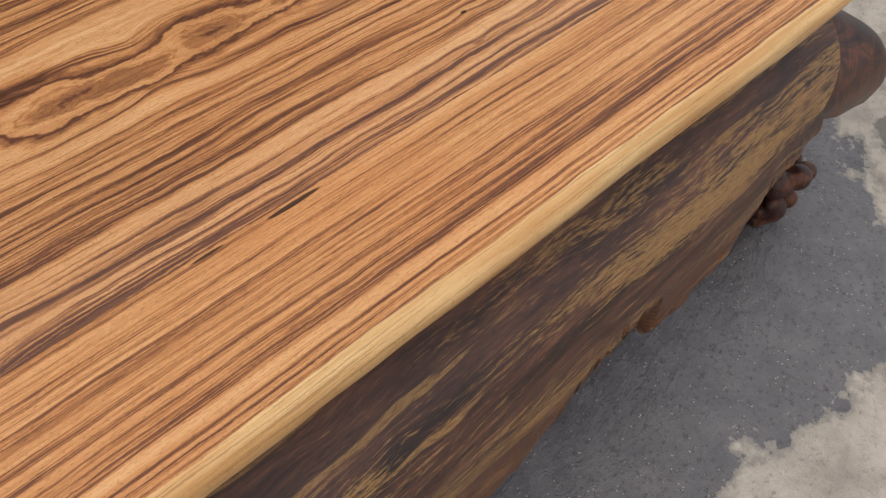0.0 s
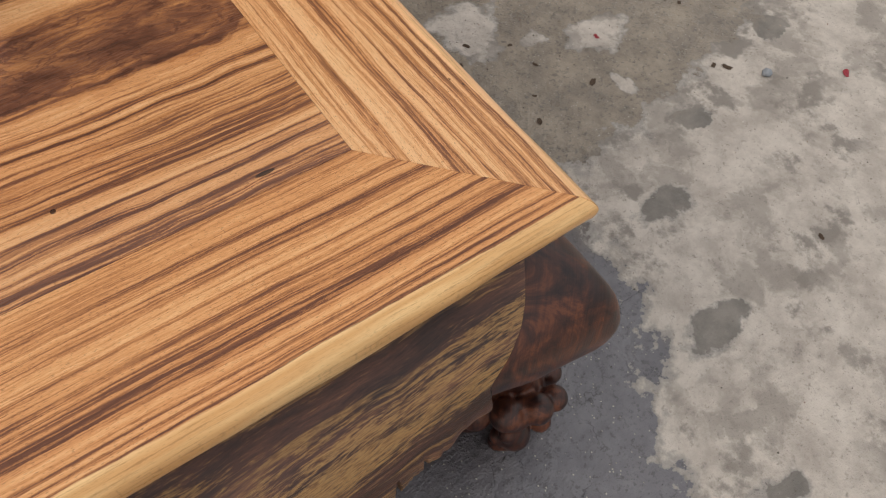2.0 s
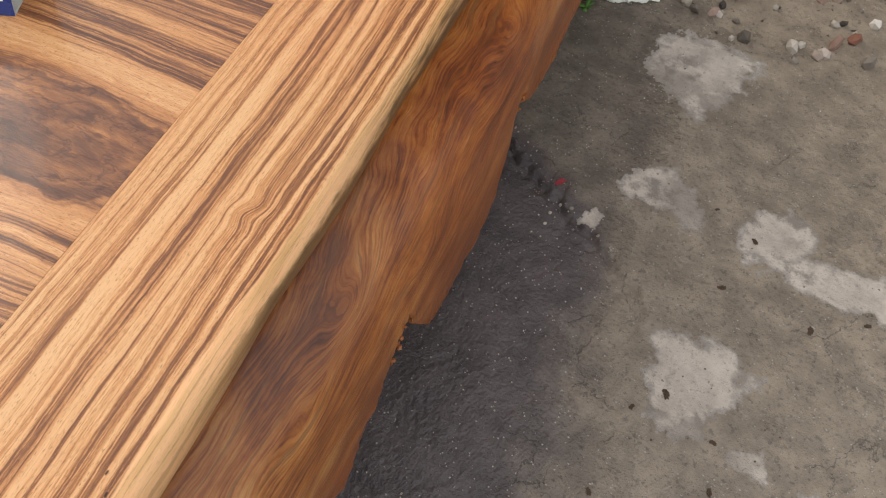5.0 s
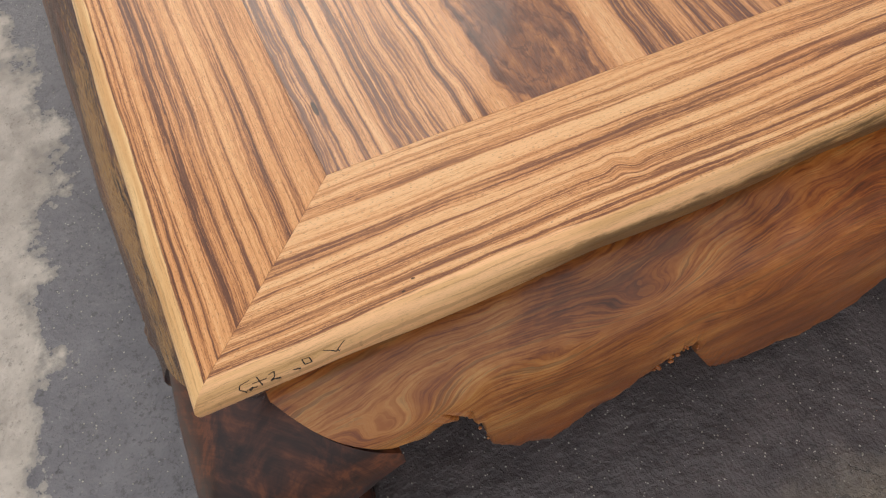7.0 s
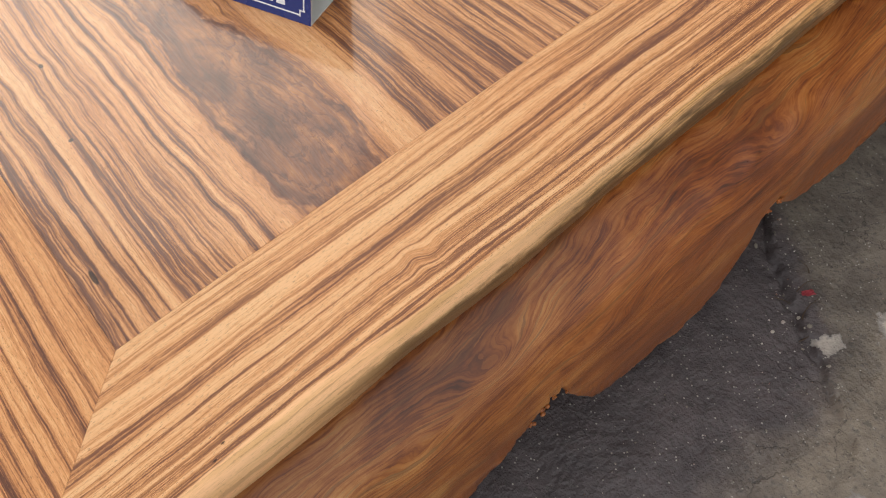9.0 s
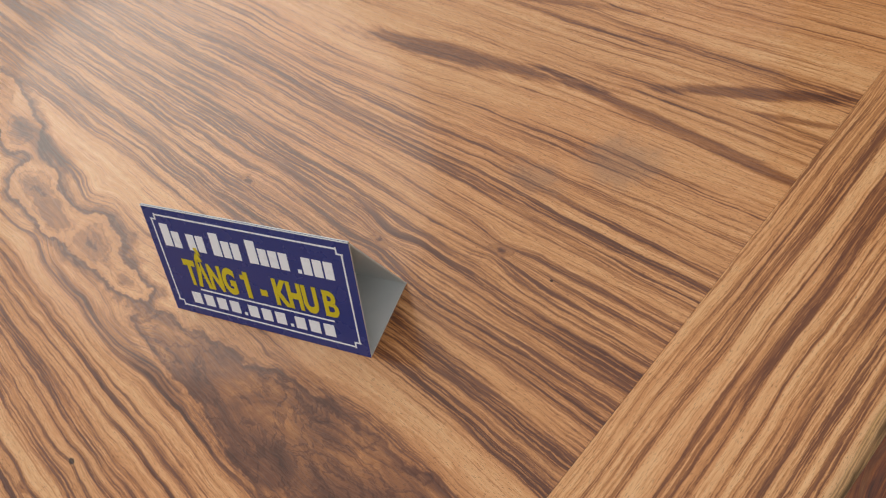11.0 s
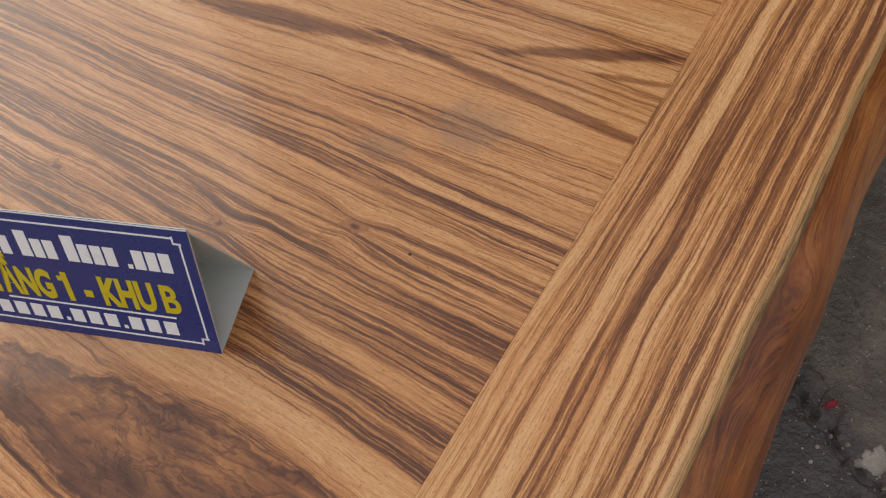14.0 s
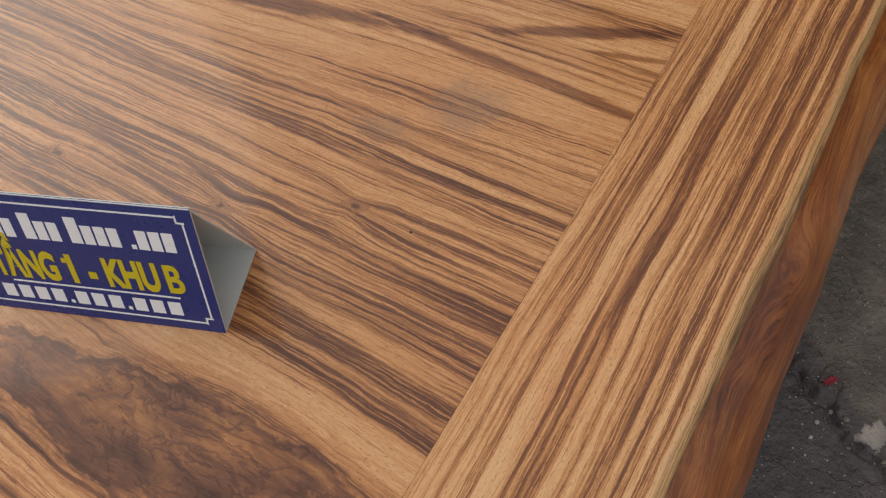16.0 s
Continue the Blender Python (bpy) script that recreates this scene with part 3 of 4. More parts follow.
    mud = k.mul(k.span(k.m("ADD", x, k.mul(n1, 0.3)), 0.20, 0.36), k.span(k.m("ADD", y, k.mul(n1, 0.4)), 0.0, 0.32))
    mud = k.mul(mud, k.m("SUBTRACT", 1.0, far))
    dark = k.mix(mud, dark, k.mix(k.span(n2, -0.15, 0.2), hexrgb("7a7064"), hexrgb("9b8f7f")))
    dark = k.mix(k.mul(k.span(speck, 0.53, 0.66), 0.55), dark, hexrgb("454342"))
    chips = k.voronoi(k.coord, 130.0)
    keep = k.noise(k.coord, 60.0, 1.0)
    dark = k.mix(k.mul(k.span(chips[0], 0.22, 0.14), k.span(keep, 0.52, 0.6)), dark, hexrgb("aaa59c"))
    crack = k.voronoi(k.vec(k.m("ADD", x, k.mul(wy, 0.1)), y), 7.0, "DISTANCE_TO_EDGE")[0]
    crack = k.mul(k.span(crack, 0.007, 0.002), k.span(k.noise(k.coord, 5.0, 2.0), 0.53, 0.6))
    crack = k.mul(crack, k.m("SUBTRACT", 1.0, dry))
    dark = k.mix(k.mul(crack, 0.55), dark, hexrgb("2a2826"))
    dark = k.mix(open_ground, dark, k.mix(k.span(n2, -0.2, 0.2), hexrgb("6c6761"), hexrgb("8a847c")))
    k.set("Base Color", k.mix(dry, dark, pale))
    puddle = k.span(k.add(n1, k.mul(n2, 0.5)), -0.12, 0.12, 0.09, 0.26)
    damp = k.m("MINIMUM", k.add(puddle, k.mul(mud, 0.18), k.mul(open_ground, 0.3)), 0.8)
    k.set("Roughness", k.m("ADD", damp, k.mul(dry, k.m("SUBTRACT", 0.85, damp))))
    rough = k.noise(k.coord, 38.0, 5.0, 0.7)
    lumps = k.mul(k.noise(k.coord, 105.0, 3.0, 0.6), k.m("ADD", 1.0, k.mul(inner, 1.2)))
    k.bump(k.add(speck, lumps, k.mul(n2, 2.0), k.mul(rough, 3.2), k.mul(k.span(chips[0], 0.25, 0.1), 0.8), k.mul(crack, -1.5)), 0.5, 0.003)
    return k.mat


M_FLOOR = concrete()


def plain(name, col, rough=0.5, metal=0.0, scale=40.0, vary=0.15):
    k = Nodes(name)
    n = k.noise(k.coord, scale, 4.0)
    k.set("Base Color", k.mix(n, tuple(v * (1 - vary) for v in col), tuple(min(1.0, v * (1 + vary)) for v in col)))
    k.set("Roughness", k.span(n, 0.2, 0.8, rough - 0.05, rough + 0.08))
    k.set("Metallic", metal)
    return k.mat


M_BLUE = plain("blue_print", hexrgb("27367c"), 0.25, vary=0.04)
M_WHITE = plain("white_print", hexrgb("fafbfe"), 0.3, vary=0.02)
M_YELLOW = plain("yellow_print", hexrgb("d9c51f"), 0.3, vary=0.03)
M_STEEL = plain("grey_sheet_metal", hexrgb("d6d9d7"), 0.4, 0.1, vary=0.08)


# ---------------------------------------------------------------- mesh tools
def part(name, bm, material, parent=None, label="", smooth=False):
    mesh = bpy.data.meshes.new(name)
    bm.normal_update()
    bm.to_mesh(mesh)
    bm.free()
    mesh.materials.append(material)
    if smooth:
        mesh.polygons.foreach_set("use_smooth", [True] * len(mesh.polygons))
    ob = new(name, mesh)
    ob.parent = parent
    return tagged(ob, label) if label else ob


def sheet(rows, closed=False, caps=False):
    """A bmesh through rows of points; closed: each row is a loop."""
    bm = bmesh.new()
    vs = [[bm.verts.new(p) for p in r] for r in rows]
    n = len(rows[0])
    for r0, r1 in zip(vs, vs[1:]):
        for j in range(n if closed else n - 1):
            bm.faces.new((r0[j], r0[(j + 1) % n], r1[(j + 1) % n], r1[j]))
    if caps:
        bm.faces.new(vs[0][::-1])
        bm.faces.new(vs[-1])
    bmesh.ops.recalc_face_normals(bm, faces=bm.faces)
    return bm


def prism(points, depth):
    """A flat outline in the xy plane, thickened along z."""
    bm = bmesh.new()
    f = bm.faces.new([bm.verts.new((x, y, 0)) for x, y in points])
    top = bmesh.ops.extrude_face_region(bm, geom=[f])["geom"]
    bmesh.ops.translate(bm, vec=(0, 0, depth), verts=[v for v in top if isinstance(v, bmesh.types.BMVert)])
    bmesh.ops.recalc_face_normals(bm, faces=bm.faces)
    return bm


def curve_through(xs, knots):
    """Values at xs through (position, value) knots."""
    kx, ky = np.array(knots).T
    return np.interp(xs, kx, ky)


def wob(x, y, z, scale, amp):
    return amp * noise.noise(Vector((x, y, z)) * scale)


# ---------------------------------------------------------------- ground
def relief(x, y):
    """Hollows and grain of the slab, and the broken edge of the thicker slab in the north-east."""
    h = wob(x, y, 0, 3, 0.003) + wob(x, y, 4, 22, 0.0012) + wob(x, y, 1, 70, 0.0006) - 0.003
    crust = math.exp(-((x - 0.22) / 0.14) ** 2 - ((y - 0.15) / 0.35) ** 2)
    h += crust * (wob(x, y, 6, 34, 0.0035) + wob(x, y, 8, 75, 0.0022))
    d = (x - 0.15) * 0.62 + (y - 0.965) * 0.79 + wob(x, y, 7, 9, 0.03) + wob(x, y, 2, 40, 0.012) + 0.012
    fade = max(0.0, min(1.0, (0.42 - x) / 0.15)) * max(0.0, min(1.0, (x + 0.1) / 0.08))
    up = max(0.0, min(1.0, d / 0.005))
    pits = max(0.0, wob(x, y, 3, 55, 1.0)) * math.exp(-((d + 0.012) / 0.03) ** 2)
    return h + fade * (0.009 * up - 0.005 * math.exp(-((d + 0.004) / 0.0035) ** 2) - 0.006 * pits)


def ground():
    far = np.array([1.0, 4.0, 14.0, 50.0, 300.0])
    xs = np.concatenate([-1.9 - far[::-1], np.arange(-1.9, -0.4, 0.03), np.arange(-0.4, 0.0, 0.007), np.arange(0.0, 0.36, 0.0035), np.arange(0.36, 1.4, 0.007), np.arange(1.4, 2.6, 0.03), 2.6 + far])
    ys = np.concatenate([-1.9 - far[::-1], np.arange(-1.9, -0.5, 0.03), np.arange(-0.5, 0.8, 0.008), np.arange(0.8, 1.12, 0.004), np.arange(1.12, 2.0, 0.008), np.arange(2.0, 2.6, 0.03), 2.6 + far])
    verts, faces = [], []
    n = len(xs)
    for y in ys:
        for x in xs:
            near = -1.9 <= x <= 2.6 and -1.9 <= y <= 2.6
            verts.append((x, y, relief(x, y) if near else -0.004))
    for j in range(len(ys) - 1):
        for i in range(n - 1):
            faces.append((j * n + i, j * n + i + 1, (j + 1) * n + i + 1, (j + 1) * n + i))
    mesh = bpy.data.meshes.new("ground")
    mesh.from_pydata(verts, [], faces)
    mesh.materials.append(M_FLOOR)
    mesh.polygons.foreach_set("use_smooth", [True] * len(faces))
    return tagged(new("ground", mesh), "rough grey concrete yard floor with dark wet patches and painted shade by the bed", "floor", kind="structure")


ground()


def wall():
    """Unseen plain plaster wall, added north for its dark reflection in the panel."""
    k = Nodes("weathered_plaster")
    n = k.noise(k.coord, 0.9, 5.0, 0.6)
    k.set("Base Color", k.mix(n, hexrgb("6f6152"), hexrgb("94836f")))
    k.set("Roughness", 0.9)
    bm = bmesh.new()
    bmesh.ops.create_cube(bm, size=1, matrix=Matrix.LocRotScale((1.1, 4.12, 2.48), None, (5.4, 0.24, 5.0)))
    bmesh.ops.bevel(bm, geom=bm.edges[:], offset=0.02, segments=2, affect="EDGES")
    return tagged(part("unseen_wall_north", bm, k.mat), "unseen plain plaster wall added for its dark reflection", "wall", kind="structure")


wall()

# ---------------------------------------------------------------- platform bed
bed = tagged(new("platform_bed"), "low wooden platform bed of striped golden-brown wood with live-edge aprons", "platform bed")


def border_section():
    """(outward, height) round one border board, from the inner top edge."""
    pts = [(-BW, TOP), (-0.10, TOP), (-0.05, TOP), (-0.004, TOP)]
    for i in range(1, 9):
        t = i / 8 * math.pi / 2
        pts.append((-0.004 + 0.016 * math.sin(t), TOP - 0.016 * (1 - math.cos(t))))
    for i in range(1, 9):
        t = i / 8 * math.pi / 2
        pts.append((0.012 - 0.018 * (1 - math.cos(t)), TOP - 0.016 - 0.027 * math.sin(t)))
    return pts + [(-0.05, TOP - 0.043), (-BW, TOP - 0.043)]


def border(name, length, place, material, seed, fuller, ratio, wane=()):
    """A mitred board; in its own frame it runs along s from 0 to length, outward is +o. wane: (where, how long, how deep) the lower edge falls back. fuller: how much further it stands out; ratio: the slant of its mitres."""
    sec, rows, n = border_section(), [], 200
    for i in range(n + 1):
        row = []
        for o, z in sec:
            if o > -0.02:
                o += fuller * (o + 0.02) / 0.032
            cut = BW - (BW + o) * ratio + 0.0002
            s = cut + (length - 2 * cut) * i / n
            wave = 0.0
            if o > -0.02:
                e = min(1, min(i, n - i) / 14)
                e = e * e * (3 - 2 * e)
                wave = e * (wob(s, seed, 0, 3, 0.004) + wob(s, seed, z * 2, 14, 0.0015)) * (o + 0.02) / 0.032
                back = max(0.0, min(1.0, (TOP - 0.010 - z) / 0.018))
                thick = min(1.0, max(0.0, (min(s, length - s) - 0.03) / 0.22))
                z -= 0.016 * thick * max(0.0, min(1.0, (TOP - 0.012 - z) / 0.03))
                wave -= back * sum(deep * math.exp(-((s - s0) / wide) ** 2) for s0, wide, deep in wane)
            elif z < TOP - 0.03:
                z -= 0.016 * min(1.0, max(0.0, (min(s, length - s) - 0.03) / 0.22))
            row.append(place(s, o + wave, z))
        rows.append(row)
    ob = part(name, sheet(rows, closed=True, caps=True), material, bed, smooth=True)
    ob.data.set_sharp_from_angle(angle=radians(35))
    return ob


border("border_board", LX, lambda s, o, z: (-s, -o, z), M_BORDER_A, 1, 0.010, 0.942)
border("border_board", LY, lambda s, o, z: (o, s, z), M_BORDER_B, 2, 0.0, 1.062, ((0.34, 0.06, 0.004), (0.62, 0.10, 0.003), (0.95, 0.12, 0.003)))
border("border_board", LX, lambda s, o, z: (-s, LY + o, z), M_BORDER_A, 3, 0.010, 0.942)
border("border_board", LY, lambda s, o, z: (-LX - o, s, z), M_BORDER_B, 4, 0.0, 1.062)
bm = bmesh.new()
bmesh.ops.create_cube(bm, size=1, matrix=Matrix.LocRotScale((-LX / 2, LY / 2, TOP - 0.0205), None, (LX - 2 * BW - 0.0006, LY - 2 * BW - 0.0006, 0.041)))
part("centre_panel", bm, M_PANEL, bed, "polished panel with swirling dark grain")

# aprons and corner legs: one flowing surface, cut along arcs
Z0 = TOP - 0.045
CREST = 0.4155
SWELL = [(0.0, 0.07), (0.06, 0.082), (0.13, 0.088), (0.20, 0.089), (0.26, 0.087), (0.31, 0.082), (0.345, 0.071), (0.37, 0.056), (0.387, 0.040), (0.399, 0.020), (0.409, -0.004), (0.420, -0.035), (0.44, -0.060), (0.50, -0.075)]
SIDES = {
    "south": dict(length=LX, swell=[(0, 1), (0.15, 1.0), (0.3, 1.08), (0.5, 1.15), (0.75, 1.2), (1.0, 1.22), (1.5, 1.15), (1.8, 1.0), (LX, 1)],
                  low=[(0, 0.33), (0.10, 0.31), (0.16, 0.315), (0.20, 0.30), (0.245, 0.275), (0.265, 0.235), (0.30, 0.185), (0.38, 0.13), (0.44, 0.14), (0.475, 0.17), (0.49, 0.25), (0.56, 0.25), (0.60, 0.235), (0.65, 0.21),
                       (0.69, 0.14), (0.74, 0.08), (0.9, 0.05), (1.2, 0.10), (1.45, 0.2), (1.7, 0.3), (LX, 0.33)]),
    "east": dict(length=LY, swell=[(0, 1), (0.1, 0.95), (0.22, 0.80), (0.35, 0.88), (0.65, 0.92), (0.9, 0.86), (1.1, 0.8), (1.4, 0.95), (LY, 1)],
                 low=[(0, 0.36), (0.11, 0.356), (0.15, 0.348), (0.172, 0.352), (0.20, 0.336), (0.212, 0.305), (0.224, 0.24), (0.26, 0.19), (0.30, 0.175), (0.356, 0.20), (0.405, 0.246), (0.444, 0.275), (0.48, 0.28), (0.492, 0.25),
                      (0.51, 0.215), (0.54, 0.16), (0.63, 0.09), (0.72, 0.065), (0.79, 0.095), (0.83, 0.17), (0.85, 0.24), (0.88, 0.265), (0.90, 0.235), (0.95, 0.19), (1.07, 0.15), (1.13, 0.165), (1.24, 0.17),
                      (1.34, 0.22), (1.40, 0.31), (LY, 0.34)]),
}


TEETH = {"south": ((0.52, 0.08), (0.62, 0.05), (0.24, 0.03)), "east": ((0.465, 0.03), (0.20, 0.02), (0.87, 0.03))}


def swell_at(z):
    """How far the bowed surface stands out of the board's line at height z."""
    zs = [z - 0.008, z, z + 0.008]
    return float(np.dot(curve_through(zs, SWELL), (0.25, 0.5, 0.25)))


def apron_point(s, z, reach):
    v = swell_at(z)
    return v * reach if v > 0 else v


def seam(z):
    """How far from the corner the arc between leg and apron lies at height z."""
    return 0.025 + 1.58 * max(0.0, 0.415 - max(z, 0.353))


def low_edge(side, s):
    return float(curve_through(s, SIDES[side]["low"]))


def reach_at(side, s):
    return float(curve_through(s, SIDES[side]["swell"]))


def apron(side, place, material, label):
    length = SIDES[side]["length"]
    n, mrow, rows = 900, 40, []
    for i in range(n + 1):
        f = i / n
        row, back = [], []
        zl = None
        for j in range(mrow + 1):
            g = j / mrow
            eb = seam(0.30)
            s0 = eb + (length - 2 * eb) * f
            bite = 0.0
            ragged = wob(s0, 3, 0, 24, 0.009) + wob(s0, 9, 0, 75, 0.006) + wob(s0, 5, 0, 200, 0.003)
            for s1, wide in TEETH[side]:
                gap = math.exp(-((s0 - s1) / wide) ** 2) * (wob(s0, 2, 0, 55, 1.0) + wob(s0, 4, 0, 140, 0.8))
                ragged += gap * (0.026 if side == "south" else 0.016)
                bite += max(0.0, gap) * (0.05 if side == "south" else 0.012)
            zl = low_edge(side, s0) + ragged
            z = CREST + (zl - CREST) * (0.30 * g / 0.5 if g < 0.5 else 0.30 + 0.70 * (g - 0.5) / 0.5)
            e = seam(z) + 0.0008
            s = e + (length - 2 * e) * f
            r = apron_point(s, z, reach_at(side, s)) + wob(s, z, 5, 6, 0.006) + wob(s, z * 2, 5, 25, 0.0015)
            thin = 0.004 * max(0, (g - 0.9) / 0.1) ** 2
            r += (min(0.7 * ragged, 0.006) - bite) * max(0.0, (g - 0.8) / 0.2)
            row.append(place(s, r - thin, z))
            back.append(place(s, r - 0.012 - 0.028 * min(1.0, g / 0.3) + 5 * thin, z + 0.002 * (1 - g)))
        rows.append(row + back[::-1])
    ob = part("apron", sheet(rows, closed=True, caps=True), material, bed, label, smooth=True)
    ob.data.set_sharp_from_angle(angle=radians(50))
    return ob


apron("south", lambda s, o, z: (-s, -o, z), M_APRON_A, "dark mottled root-wood apron with ragged lower edge")
apron("east", lambda s, o, z: (o, s, z), M_APRON_B, "amber root-wood apron with wavy ragged lower edge")
apron("south", lambda s, o, z: (-s, LY + o, z), M_APRON_A, "dark mottled root-wood apron with ragged lower edge")
apron("east", lambda s, o, z: (-LX - o, s, z), M_APRON_B, "amber root-wood apron with wavy ragged lower edge")


def leg(cx, cy, sx, sy):
    """The shoulder round one corner, and the knotty foot under it. sx, sy: the corner's outward signs."""
    n, mrow, rows = 60, 40, []
    for i in range(n + 1):
        f = i / n * 2 - 1
        row, back = [], []
        for j in range(mrow + 1):
            g = j / mrow
            zl = 0.268 + 0.062 * abs(f) ** 1.3 + wob(f, cx, cy, 4, 0.004)
            z = Z0 + (zl - Z0) * (0.6 * g if g < 0.2 else 0.12 + 0.50 * (g - 0.2) / 0.45 if g < 0.65 else 0.62 + 0.38 * (g - 0.65) / 0.35)
            e = seam(z) - 0.0008
            r = apron_point(0, z, 1.0) - 0.010 * max(0.0, (g - 0.72) / 0.28) ** 2
            for out, dr in ((row, 0.0), (back, -0.05)):
                rad = 0.022 + 0.010 * g
                q = r + dr
                # along one face, round the corner, along the other face
                reach = e + q - rad
                total = 2 * reach + rad * math.pi / 2
                d = (f + 1) / 2 * total
                if d < reach:
                    u, w = -e + d, q
                elif d > total - reach:
                    u, w = q, -e + (total - d)
                else:
                    t = (d - reach) / rad
                    u, w = q - rad + rad * math.sin(t), q - rad + rad * math.cos(t)
                out.append((cx + sx * u, cy + sy * w, z))
        rows.append(row + back[::-1])
    lg = part("leg", sheet(rows, closed=True, caps=True), M_LEG, bed, "dark reddish bowed corner leg", smooth=True)
    lg.data.set_sharp_from_angle(angle=radians(50))
    bm = bmesh.new()
    rng = random.Random(7)
    for i in range(44):
        h = rng.random()
        r = 0.014 + 0.016 * rng.random()
        d = 0.052 + 0.020 * math.sin(math.pi * (0.25 + 0.6 * h)) - 0.010 * rng.random()
        t = 2 * math.pi * rng.random()
        bmesh.ops.create_icosphere(bm, subdivisions=2, radius=r, matrix=Matrix.LocRotScale((cx + sx * d * math.cos(t), cy + sy * d * math.sin(t), r * 0.8 + 0.105 * h), None, (1, 1, 0.9 + 0.5 * rng.random())))
    bmesh.ops.create_icosphere(bm, subdivisions=3, radius=0.020, matrix=Matrix.Translation((cx + sx * 0.034, cy + sy * 0.062, 0.098)))
    bmesh.ops.create_icosphere(bm, subdivisions=3, radius=0.056, matrix=Matrix.LocRotScale((cx, cy, 0.066), None, (1, 1, 1.15)))
    bmesh.ops.create_icosphere(bm, subdivisions=3, radius=0.038, matrix=Matrix.LocRotScale((cx, cy, 0.18), None, (1, 1, 4.0)))
    foot = part("foot", bm, M_LEG, lg, "dark carved knotty foot", smooth=True)
    rm = foot.modifiers.new("blend", "REMESH")
    rm.mode, rm.voxel_size, rm.use_smooth_shade = "VOXEL", 0.0035, True
    sm = foot.modifiers.new("soften", "SMOOTH")
    sm.factor, sm.iterations = 0.5, 9
    return lg


# rails that carry the top, well behind the aprons
for x0, x1, y0, y1 in ((-LX + 0.10, -0.10, 0.10, 0.14), (-LX + 0.10, -0.10, LY - 0.14, LY - 0.10), (-0.14, -0.10, 0.14, LY - 0.14), (-LX + 0.10, -LX + 0.14, 0.14, LY - 0.14)):
    bm = bmesh.new()
    bmesh.ops.create_cube(bm, size=1, matrix=Matrix.LocRotScale(((x0 + x1) / 2, (y0 + y1) / 2, 0.376), None, (x1 - x0, y1 - y0, 0.18)))
    part("rail", bm, M_LEG, bed)
leg(0, 0, 1, -1)
leg(0, LY, 1, 1)
leg(-LX, 0, -1, -1)
leg(-LX, LY, -1, 1)


